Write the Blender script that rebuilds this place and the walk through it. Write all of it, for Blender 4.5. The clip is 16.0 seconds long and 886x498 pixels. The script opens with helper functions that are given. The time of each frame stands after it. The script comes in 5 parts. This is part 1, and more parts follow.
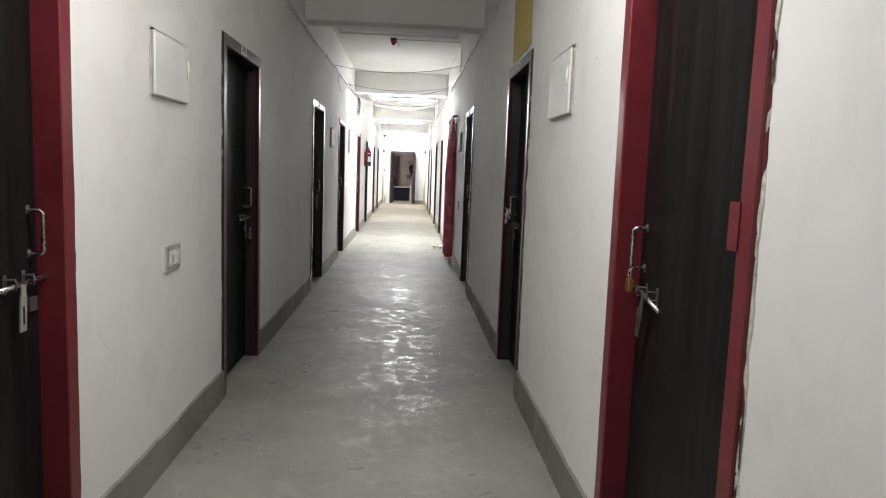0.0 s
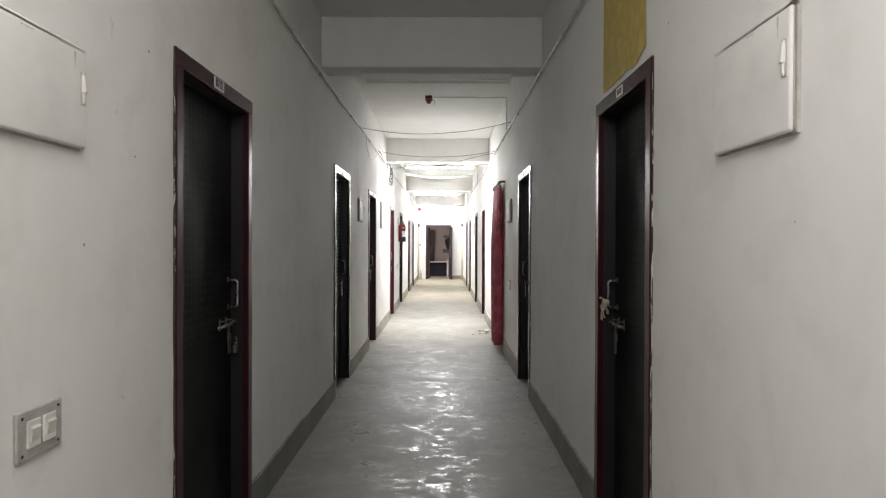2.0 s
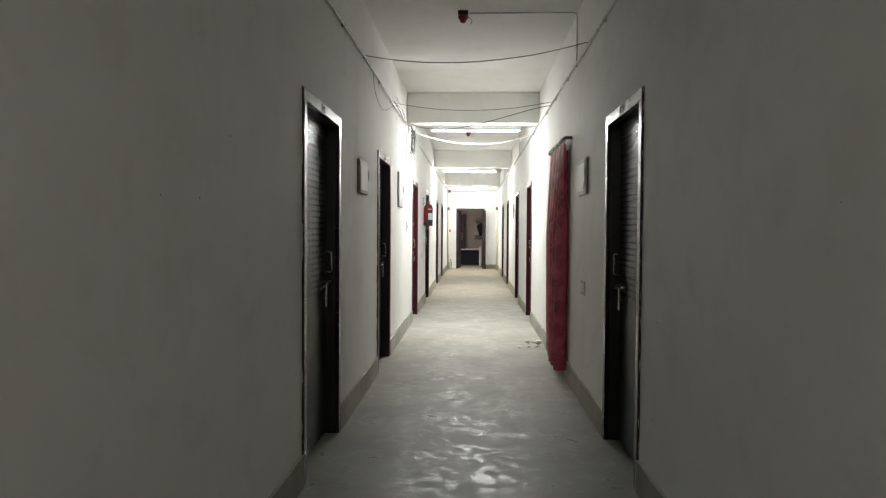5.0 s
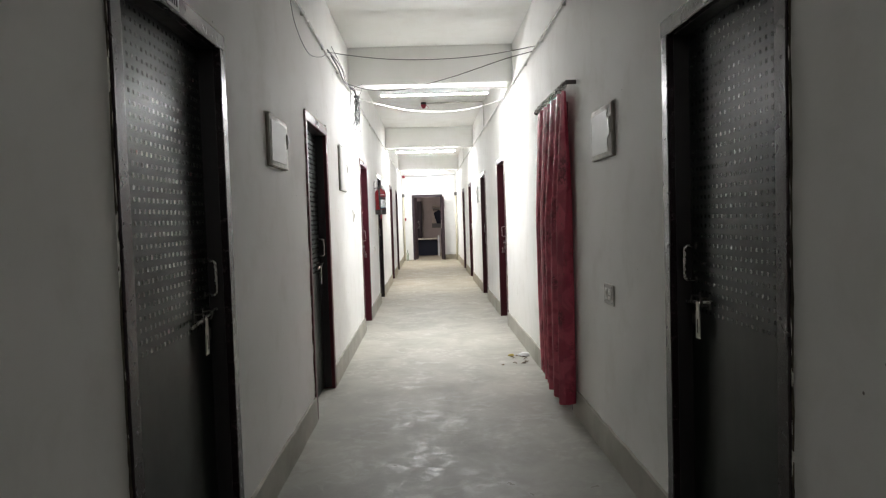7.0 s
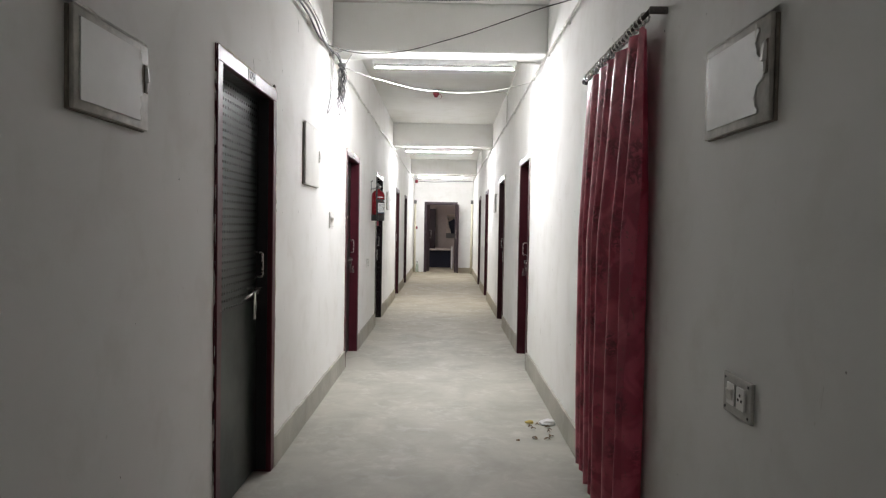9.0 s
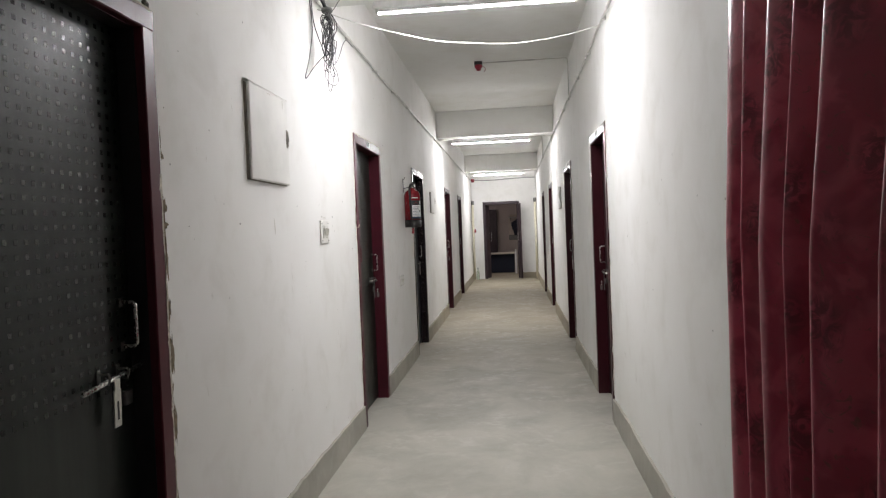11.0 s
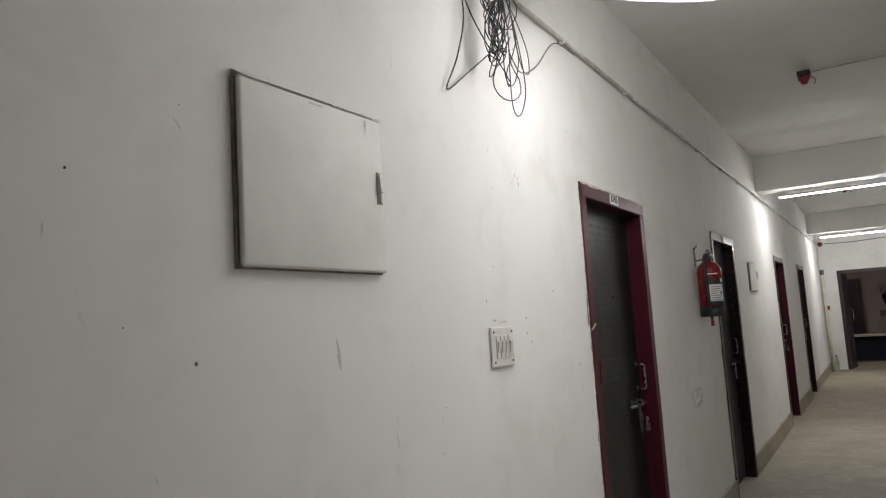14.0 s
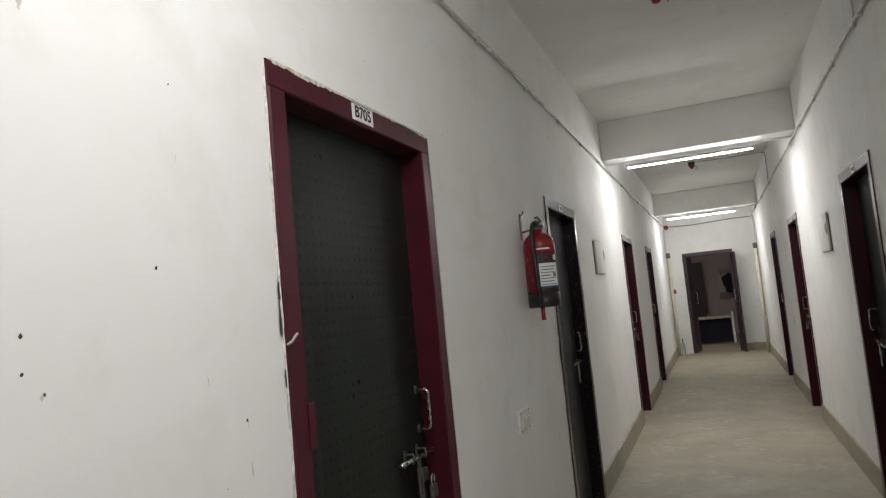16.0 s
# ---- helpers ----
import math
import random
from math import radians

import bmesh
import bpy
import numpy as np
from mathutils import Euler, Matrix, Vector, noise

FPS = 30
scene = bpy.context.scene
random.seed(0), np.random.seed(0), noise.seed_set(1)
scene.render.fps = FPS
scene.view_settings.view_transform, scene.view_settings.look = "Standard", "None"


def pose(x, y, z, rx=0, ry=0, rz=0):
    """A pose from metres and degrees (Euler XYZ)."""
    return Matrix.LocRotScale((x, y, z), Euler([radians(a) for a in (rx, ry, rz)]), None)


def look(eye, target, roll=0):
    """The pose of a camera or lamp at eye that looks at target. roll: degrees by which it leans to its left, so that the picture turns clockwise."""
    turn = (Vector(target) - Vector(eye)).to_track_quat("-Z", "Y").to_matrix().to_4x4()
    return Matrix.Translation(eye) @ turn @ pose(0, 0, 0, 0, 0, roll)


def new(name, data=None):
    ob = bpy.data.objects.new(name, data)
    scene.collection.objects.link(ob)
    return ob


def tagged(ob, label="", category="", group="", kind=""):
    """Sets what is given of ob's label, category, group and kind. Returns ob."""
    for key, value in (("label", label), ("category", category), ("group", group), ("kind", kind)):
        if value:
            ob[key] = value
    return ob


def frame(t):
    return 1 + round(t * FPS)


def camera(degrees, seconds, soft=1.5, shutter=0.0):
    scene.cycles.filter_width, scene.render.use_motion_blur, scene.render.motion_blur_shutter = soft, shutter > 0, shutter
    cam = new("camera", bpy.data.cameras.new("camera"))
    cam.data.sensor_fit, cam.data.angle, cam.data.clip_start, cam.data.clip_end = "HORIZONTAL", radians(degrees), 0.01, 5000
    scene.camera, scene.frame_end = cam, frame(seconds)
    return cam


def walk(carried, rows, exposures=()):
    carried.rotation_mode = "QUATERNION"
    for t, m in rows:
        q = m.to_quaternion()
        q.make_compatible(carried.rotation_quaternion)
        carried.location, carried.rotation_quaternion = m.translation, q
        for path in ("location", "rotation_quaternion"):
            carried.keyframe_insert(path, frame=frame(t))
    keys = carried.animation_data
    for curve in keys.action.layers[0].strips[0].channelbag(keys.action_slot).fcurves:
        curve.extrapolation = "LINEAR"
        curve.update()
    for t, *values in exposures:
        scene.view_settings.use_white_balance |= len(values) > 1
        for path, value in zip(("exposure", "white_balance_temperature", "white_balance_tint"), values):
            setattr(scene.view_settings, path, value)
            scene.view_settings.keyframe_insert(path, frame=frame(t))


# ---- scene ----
cam = camera(65.7, 16.0, soft=1.2)
PATH = [
    (0, (0.234, 0.524, 1.371), (0.342, 2.509, 1.147), 2.1),
    (0.5, (0.216, 0.84, 1.368), (0.287, 2.831, 1.2), 1.4),
    (1, (0.163, 1.169, 1.385), (0.269, 3.16, 1.238), -1.5),
    (1.5, (0.184, 1.581, 1.385), (0.168, 3.579, 1.299), 1.2),
    (2, (0.151, 2.018, 1.392), (0.152, 4.017, 1.377), 0.2),
    (2.5, (0.161, 2.426, 1.373), (0.155, 4.425, 1.317), -0.6),
    (3, (0.179, 2.852, 1.367), (0.105, 4.849, 1.287), -0.1),
    (3.5, (0.138, 3.254, 1.379), (0.093, 5.251, 1.285), -3.2),
    (4, (0.136, 3.685, 1.376), (0.054, 5.683, 1.317), -0.2),
    (4.2, (0.123, 3.864, 1.372), (0.031, 5.86, 1.297), 0.5),
    (6.3, (0.027, 5.754, 1.349), (-0.047, 7.753, 1.336), 0.1),
    (6.5, (0.019, 5.917, 1.348), (-0.049, 7.916, 1.325), 0.5),
    (7, (-0.025, 6.383, 1.351), (0.018, 8.38, 1.261), -1.8),
    (7.5, (0.008, 6.818, 1.348), (0.011, 8.816, 1.276), 0.1),
    (8, (0.016, 7.309, 1.352), (0.028, 9.307, 1.263), -1.2),
    (8.5, (0.074, 7.738, 1.348), (0.131, 9.736, 1.282), 0.2),
    (8.7, (0.102, 7.908, 1.359), (0.103, 9.907, 1.298), 1.4),
    (10.8, (0.221, 9.755, 1.377), (0.19, 11.752, 1.283), -3.7),
    (11, (0.271, 9.929, 1.387), (0.069, 11.919, 1.334), -2.3),
    (11.5, (0.313, 10.273, 1.429), (-0.255, 12.185, 1.575), -4.0),
    (12, (0.362, 10.578, 1.482), (-0.828, 12.145, 1.837), -5.2),
    (12.5, (0.392, 10.844, 1.517), (-1.008, 12.233, 1.846), -4.1),
    (13, (0.295, 11.112, 1.523), (-1.078, 12.533, 1.833), -3.7),
    (13.5, (0.266, 11.394, 1.507), (-0.943, 12.964, 1.773), -5.7),
    (14, (0.291, 11.761, 1.493), (-0.772, 13.441, 1.713), -3.6),
    (14.5, (0.237, 12.173, 1.482), (-0.676, 13.944, 1.661), -4.7),
    (15, (0.224, 12.587, 1.465), (-0.533, 14.428, 1.661), -4.5),
    (15.5, (0.171, 13.001, 1.466), (-0.635, 14.825, 1.615), -3.1),
    (16, (0.1, 13.377, 1.483), (-0.624, 15.233, 1.652), -5.5),
]
EXPOSURES = [(0, 1.75, 6400, 10), (0.5, 1.76, 6400, 9), (1.0, 1.55, 6600, 8), (2.0, 1.72, 6500, 10), (3.0, 1.55, 6750, 4), (4.0, 1.18, 6800, 3), (6.5, 1.38, 6400, 9),
             (7.0, 1.32, 6450, 9), (7.5, 1.35, 6450, 9), (8.0, 1.18, 6450, 9), (8.5, 1.0, 6450, 10), (11.0, 0.45, 6500, 12), (11.5, 0.20, 6700, 10), (12.0, 0.38, 6600, 11),
             (13.0, 0.33, 6600, 10), (13.5, -0.02, 6600, 10), (14.0, -0.3, 6650, 11), (14.5, -0.28, 6600, 10), (15.0, -0.25, 6600, 9), (15.5, -0.26, 6550, 9), (16, -0.04, 6600, 10)]
walk(cam, [(t, look(eye, target, roll)) for t, eye, target, roll in PATH], EXPOSURES)

# ---------------------------------------------------------------- light
world = bpy.data.worlds.new("night")
world.use_nodes = True
world.node_tree.nodes["Background"].inputs[0].default_value = (0.5, 0.55, 0.6, 1)
world.node_tree.nodes["Background"].inputs[1].default_value = 0.002
scene.world = world

# ---------------------------------------------------------------- plan, in metres
XL, XR = -0.825, 0.945          # the two long walls
Y0, Y1 = -2.2, 29.05            # the ends of the corridor
CEIL, BEAM_Z = 3.205, 2.80
DOOR_H = 2.105
LEFT_SPANS = [(1.80, 2.748), (4.508, 5.492), (8.168, 9.18), (11.00, 11.98), (14.70, 15.665), (17.51, 18.47), (21.25, 22.20), (24.00, 24.95)]
RIGHT_SPANS = [(1.872, 2.835), (4.61, 5.535), (8.19, 9.15), (11.00, 11.95), (14.80, 15.70), (17.60, 18.56), (21.20, 22.13), (23.92, 24.80)]
BEAMS = [2.15, 7.50, 13.85, 20.40, 26.80]
BEAM_T = 0.30

# ---------------------------------------------------------------- materials
TUBE_POWER = 285.0


class Mat:
    """A node material with short names for its nodes."""

    def __init__(self, name):
        self.m = bpy.data.materials.new(name)
        self.m.use_nodes = True
        self.nt = self.m.node_tree
        self.b = self.nt.nodes["Principled BSDF"]
        self.co = self.nt.nodes.new("ShaderNodeTexCoord")

    def put(self, socket, value):
        if hasattr(value, "is_linked"):
            self.nt.links.new(value, self.b.inputs[socket])
        else:
            self.b.inputs[socket].default_value = value if not isinstance(value, tuple) or len(value) == 4 else (*value, 1)
        return self

    def space(self, scale=(1, 1, 1), world_space=True):
        n = self.nt.nodes.new("ShaderNodeMapping")
        n.inputs["Scale"].default_value = scale
        if world_space:
            g = self.nt.nodes.new("ShaderNodeNewGeometry")
            self.nt.links.new(g.outputs["Position"], n.inputs[0])
        else:
            self.nt.links.new(self.co.outputs["Object"], n.inputs[0])
        return n.outputs[0]

    def noise(self, scale, detail=4.0, rough=0.55, space=None, distort=0.0):
        n = self.nt.nodes.new("ShaderNodeTexNoise")
        n.inputs["Scale"].default_value, n.inputs["Detail"].default_value = scale, detail
        n.inputs["Roughness"].default_value, n.inputs["Distortion"].default_value = rough, distort
        self.nt.links.new(space or self.space(), n.inputs["Vector"])
        return n.outputs[0]

    def voronoi(self, scale, space=None):
        n = self.nt.nodes.new("ShaderNodeTexVoronoi")
        n.inputs["Scale"].default_value = scale
        self.nt.links.new(space or self.space(), n.inputs["Vector"])
        return n.outputs["Distance"]

    def ramp(self, value, *stops):
        n = self.nt.nodes.new("ShaderNodeValToRGB")
        e = n.color_ramp.elements
        while len(e) < len(stops):
            e.new(0.5)
        for k, (p, c) in zip(e, stops):
            k.position = p
            k.color = (c, c, c, 1) if isinstance(c, float) else (*c, 1)
        self.nt.links.new(value, n.inputs[0])
        return n.outputs[0]

    def mix(self, f, a, b, mode="MIX"):
        n = self.nt.nodes.new("ShaderNodeMix")
        n.data_type, n.blend_type = "RGBA", mode
        for s, v in ((n.inputs[0], f), (n.inputs[6], a), (n.inputs[7], b)):
            if hasattr(v, "is_linked"):
                self.nt.links.new(v, s)
            else:
                s.default_value = v if isinstance(v, float) else (*v, 1)
        return n.outputs[2]

    def math(self, op, a, b=0.0):
        n = self.nt.nodes.new("ShaderNodeMath")
        n.operation = op
        for s, v in zip(n.inputs, (a, b)):
            if hasattr(v, "is_linked"):
                self.nt.links.new(v, s)
            else:
                s.default_value = v
        return n.outputs[0]

    def bump(self, height, strength=0.3, distance=0.01, under=None):
        n = self.nt.nodes.new("ShaderNodeBump")
        n.inputs["Strength"].default_value, n.inputs["Distance"].default_value = strength, distance
        self.nt.links.new(height, n.inputs["Height"])
        if under:
            self.nt.links.new(under, n.inputs["Normal"])
        self.nt.links.new(n.outputs[0], self.b.inputs["Normal"])
        return n.outputs[0]


def plain(name, colour, rough=0.5, metal=0.0, vary=0.12, scale=30.0, bump=0.0):
    """A simple surface whose colour and gloss vary a little."""
    k = Mat(name)
    n = k.noise(scale, 5)
    lo = tuple(c * (1 - vary) for c in colour)
    hi = tuple(min(1, c * (1 + vary)) for c in colour)
    k.put("Base Color", k.ramp(n, (0.3, lo), (0.7, hi))).put("Metallic", metal)
    k.put("Roughness", k.ramp(n, (0.25, max(0.03, rough - 0.08)), (0.75, min(1.0, rough + 0.08))))
    if bump:
        k.bump(n, bump, 0.002)
    return k.m


def wall_paint(name, base, dirt):
    k = Mat(name)
    big = k.noise(0.55, 5, 0.6)
    mid = k.noise(4.0, 6, 0.6, distort=0.4)
    tint = k.mix(k.ramp(big, (0.34, 0.0), (0.66, 0.8)), base, tuple(c * d for c, d in zip(base, (0.90, 0.897, 0.868))))
    tint = k.mix(k.ramp(mid, (0.50, 0.0), (0.78, 0.38)), tint, dirt)
    streak = k.noise(2.2, 5, 0.6, k.space((1.2, 1.2, 0.12)))
    tint = k.mix(k.ramp(streak, (0.64, 0.0), (0.88, 0.20)), tint, dirt)
    spot = k.voronoi(6.0)
    gate = k.ramp(k.noise(1.3, 3), (0.46, 0.0), (0.56, 1.0))
    speck = k.math("MULTIPLY", k.ramp(spot, (0.020, 1.0), (0.034, 0.0)), gate)
    scuff = k.noise(11, 5, 0.62, k.space((1, 1, 0.42)), 1.0)
    tint = k.mix(k.math("MULTIPLY", k.ramp(scuff, (0.69, 0.0), (0.76, 0.55)), gate), tint, (0.36, 0.33, 0.27))
    tint = k.mix(speck, tint, (0.12, 0.11, 0.09))
    k.put("Base Color", tint).put("Roughness", k.ramp(mid, (0.3, 0.74), (0.7, 0.86)))
    k.put("Specular IOR Level", 0.25)
    n1 = k.bump(k.noise(2.6, 3, 0.5), 0.16, 0.012)
    n2 = k.bump(k.noise(160, 3, 0.6), 0.12, 0.002, n1)
    k.bump(speck, -0.4, 0.004, n2)
    return k.m


def cement(name, lo, hi, rlo, rhi, wave, pale_span):
    """Trowelled cement. The last argument is the stretch of y over which it turns paler and duller, or None."""
    k = Mat(name)
    big = k.noise(0.8, 6, 0.62)
    fine = k.noise(30, 6, 0.6)
    tone = k.mix(k.ramp(big, (0.3, 0.0), (0.72, 1.0)), lo, hi)
    tone = k.mix(k.ramp(fine, (0.30, 0.16), (0.65, 0.0)), tone, tuple(c * 0.7 for c in lo))
    blot = k.noise(2.1, 5, 0.6, distort=0.5)
    tone = k.mix(k.ramp(blot, (0.44, 0.0), (0.70, 0.55)), tone, tuple(c * 0.72 for c in lo))
    scrape = k.noise(5.0, 5, 0.62, k.space((1, 0.8, 1)), 0.8)
    tone = k.mix(k.ramp(scrape, (0.57, 0.0), (0.70, 0.38)), tone, tuple(min(1, c * 1.4) for c in hi))
    # polished flakes where the skin of the cement has stayed whole
    flake = k.ramp(k.noise(11, 4, 0.55, distort=0.7), (0.46, 0.0), (0.62, 1.0))
    gate = k.ramp(k.noise(2.6, 4, 0.6), (0.42, 0.0), (0.58, 1.0))
    worn = k.math("MULTIPLY", flake, gate)
    rough = k.math("SUBTRACT", rhi, k.math("MULTIPLY", worn, rhi - rlo))
    if pale_span:
        sep = k.nt.nodes.new("ShaderNodeSeparateXYZ")
        k.nt.links.new(k.space(), sep.inputs[0])
        y = k.math("ADD", sep.outputs[1], k.math("MULTIPLY", k.math("SUBTRACT", k.noise(0.9, 4), 0.5), 4.0))
        along = k.math("DIVIDE", y, 30.0)
        # colour runs paler along y, then browner towards the far end
        pale_mask = k.ramp(along, (pale_span[0] / 30, 0.0), (pale_span[1] / 30, 1.0))
        brown = k.ramp(along, (15.5 / 30, 0.0), (20.5 / 30, 1.0))
        pale = k.mix(k.ramp(blot, (0.40, 0.0), (0.66, 1.0)), (0.52, 0.50, 0.435), (0.41, 0.395, 0.34))
        tone = k.mix(k.math("MULTIPLY", pale_mask, 0.65), tone, pale)
        brown_tone = k.mix(k.ramp(blot, (0.38, 0.0), (0.66, 1.0)), (0.385, 0.340, 0.255), (0.325, 0.285, 0.210))
        tone = k.mix(k.math("MULTIPLY", brown, 0.92), tone, brown_tone)
        rough = k.math("ADD", rough, k.math("MULTIPLY", pale_mask, 0.13))
    k.put("Base Color", tone).put("Roughness", rough).put("Specular IOR Level", 0.30)
    swell = k.noise(9.0, 3, 0.5)
    if pale_span:
        swell = k.math("MULTIPLY", swell, k.math("SUBTRACT", 1.0, k.math("MULTIPLY", pale_mask, 0.85)))
    n1 = k.bump(swell, wave, 0.012)
    k.bump(fine, 0.02, 0.002, n1)
    return k.m


def gloss_paint(name, lo, hi, rough, spec=0.5):
    k = Mat(name)
    n = k.noise(9, 6, 0.6)
    brush = k.noise(34, 5, 0.6)
    k.put("Base Color", k.mix(k.ramp(n, (0.3, 0.0), (0.7, 1.0)), lo, hi))
    k.put("Roughness", k.ramp(brush, (0.3, rough - 0.02), (0.7, rough + 0.05))).put("Specular IOR Level", spec)
    return k.m


def leaf_skin(name, lo, hi, rough, grain, gloss=0.12):
    k = Mat(name)
    g = k.noise(26, 5, 0.6, k.space((1, 1, grain)))
    scuff = k.noise(3.0, 6, 0.65)
    k.put("Base Color", k.mix(k.ramp(g, (0.35, 0.0), (0.68, 1.0)), lo, hi))
    k.put("Roughness", k.ramp(scuff, (0.3, rough - 0.05), (0.7, rough + 0.08)))
    k.put("Specular IOR Level", gloss)
    k.bump(g, 0.06, 0.001)
    return k.m


def curtain_cloth():
    k = Mat("rose_print_satin")
    sp = k.space((1, 1, 1))
    blot = k.noise(6.0, 3, 0.5, sp, 1.2)
    rose = k.voronoi(7.5, k.space((1, 1, 0.75)))
    petals = k.noise(24, 3, 0.6, sp, 2.5)
    tone = k.mix(k.ramp(blot, (0.44, 0.0), (0.54, 1.0)), (0.58, 0.09, 0.15), (0.42, 0.045, 0.09))
    flower = k.math("MULTIPLY", k.ramp(rose, (0.24, 1.0), (0.40, 0.0)), k.ramp(petals, (0.42, 0.0), (0.55, 1.0)))
    tone = k.mix(k.math("MULTIPLY", flower, 0.75), tone, (0.13, 0.012, 0.026))
    twig = k.math("MULTIPLY", k.ramp(rose, (0.36, 0.0), (0.44, 1.0)), k.ramp(petals, (0.62, 0.0), (0.68, 1.0)))
    tone = k.mix(k.math("MULTIPLY", twig, 0.5), tone, (0.10, 0.085, 0.05))
    k.put("Base Color", tone).put("Roughness", 0.29).put("Specular IOR Level", 0.9).put("Sheen Weight", 0.08)
    k.bump(k.noise(420, 2, 0.5, sp), 0.1, 0.001)
    # thin cloth lets some of the light through
    through_light = k.nt.nodes.new("ShaderNodeBsdfTranslucent")
    k.nt.links.new(tone, through_light.inputs["Color"])
    both = k.nt.nodes.new("ShaderNodeMixShader")
    both.inputs[0].default_value = 0.10
    k.nt.links.new(k.b.outputs[0], both.inputs[1])
    k.nt.links.new(through_light.outputs[0], both.inputs[2])
    out = [n for n in k.nt.nodes if n.type == "OUTPUT_MATERIAL"][0]
    k.nt.links.new(both.outputs[0], out.inputs["Surface"])
    return k.m


def glow(name, colour, strength):
    k = Mat(name)
    k.put("Base Color", (0.9, 0.9, 0.9)).put("Emission Color", colour).put("Emission Strength", strength)
    return k.m


def clear_glass():
    k = Mat("bottle_glass")
    k.put("Base Color", (0.75, 0.85, 0.72)).put("Roughness", 0.05).put("Transmission Weight", 0.9)
    return k.m


WALL = wall_paint("off_white_wall_paint", (0.855, 0.850, 0.832), (0.63, 0.61, 0.555))
CEILING = wall_paint("white_ceiling_paint", (0.84, 0.84, 0.82), (0.68, 0.66, 0.60))
FLOOR = cement("trowelled_cement_floor", (0.272, 0.272, 0.240), (0.345, 0.342, 0.302), 0.25, 0.55, 0.24, (9.0, 13.5))
SKIRT = cement("grey_cement_skirting", (0.19, 0.19, 0.166), (0.33, 0.33, 0.292), 0.55, 0.75, 0.25, (6.0, 9.5))
PLASTER = plain("rough_white_plaster", (0.66, 0.64, 0.59), 0.85, vary=0.3, scale=60, bump=0.6)
OLD_PLASTER = plain("cream_old_plaster", (0.56, 0.52, 0.43), 0.85, vary=0.4, scale=70, bump=0.5)
BROWN_MORTAR = plain("brown_broken_plaster", (0.20, 0.165, 0.105), 0.9, vary=0.6, scale=60, bump=0.8)
MORTAR = plain("dark_gap_mortar", (0.06, 0.053, 0.036), 0.9, vary=0.6, scale=45, bump=0.8)
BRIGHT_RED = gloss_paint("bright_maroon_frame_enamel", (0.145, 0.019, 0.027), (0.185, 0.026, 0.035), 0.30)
FAINT = plain("faint_wall_scratch", (0.64, 0.62, 0.57), 0.85, vary=0.15, scale=80)
SMUDGE = plain("faint_grey_smudge", (0.58, 0.56, 0.51), 0.85, vary=0.25, scale=80)
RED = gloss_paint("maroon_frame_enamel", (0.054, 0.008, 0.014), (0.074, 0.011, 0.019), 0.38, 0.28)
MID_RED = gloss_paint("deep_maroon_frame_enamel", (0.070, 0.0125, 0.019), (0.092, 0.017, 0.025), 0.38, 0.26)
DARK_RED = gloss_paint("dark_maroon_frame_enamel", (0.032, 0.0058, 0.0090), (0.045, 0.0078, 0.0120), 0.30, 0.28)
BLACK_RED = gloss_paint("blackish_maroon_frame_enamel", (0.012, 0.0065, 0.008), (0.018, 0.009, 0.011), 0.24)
LEAF = leaf_skin("dark_green_pvc_leaf", (0.0026, 0.0044, 0.0040), (0.0056, 0.0086, 0.0076), 0.40, 0.05, 0.08)
LEAF_GREEN = leaf_skin("blackish_green_pvc_leaf", (0.0062, 0.0092, 0.0070), (0.0118, 0.0170, 0.0130), 0.34, 0.05, 0.34)
LEAF_BROWN = leaf_skin("dark_brown_woodgrain_leaf", (0.0058, 0.0056, 0.0052), (0.0170, 0.0158, 0.0142), 0.38, 0.04, 0.14)
LEAF_GREY = leaf_skin("slate_grey_pvc_leaf", (0.030, 0.034, 0.036), (0.048, 0.052, 0.054), 0.38, 0.05)
LEAF_MAROON = leaf_skin("dark_maroon_leaf", (0.028, 0.008, 0.010), (0.045, 0.012, 0.015), 0.36, 0.05)
CHROME = plain("brushed_steel", (0.62, 0.61, 0.585), 0.27, 1.0, 0.08, 80)
PALE_STEEL = plain("pale_zinc_steel", (0.66, 0.64, 0.58), 0.38, 0.7, 0.15, 60)
DULL_STEEL = plain("dull_zinc_steel", (0.15, 0.145, 0.138), 0.5, 0.6, 0.2, 60)
BRASS = plain("worn_brass", (0.62, 0.42, 0.14), 0.34, 1.0, 0.2, 70)
WHITE_PLASTIC = plain("white_plastic", (0.74, 0.73, 0.69), 0.36, vary=0.08)
ROCKER = plain("ivory_rocker", (0.66, 0.645, 0.58), 0.35, vary=0.1)
GREY_PLASTIC = plain("grey_switch_plate", (0.42, 0.41, 0.38), 0.42, vary=0.15)
BOX_PAINT = plain("ivory_box_enamel", (0.78, 0.775, 0.74), 0.6, vary=0.07, scale=6)
BOX_RIM = plain("grimy_box_rim", (0.47, 0.45, 0.40), 0.6, vary=0.25, scale=20)
# one dark colour for soil and for the shaded side of a box
BOX_SOIL_SHADE = plain("soiled_shaded_box_edge", (0.22, 0.195, 0.155), 0.6, vary=0.35, scale=25)
CONDUIT = plain("grey_pvc_conduit", (0.53, 0.515, 0.475), 0.45, vary=0.35, scale=9)
BLACK_CABLE = plain("black_cable_sheath", (0.022, 0.022, 0.024), 0.45)
GREY_CABLE = plain("grey_cable_sheath", (0.16, 0.16, 0.155), 0.5)
WHITE_CABLE = plain("white_cable_sheath", (0.68, 0.67, 0.63), 0.45)
BLUE_CABLE = plain("blue_cable_sheath", (0.03, 0.06, 0.13), 0.45)
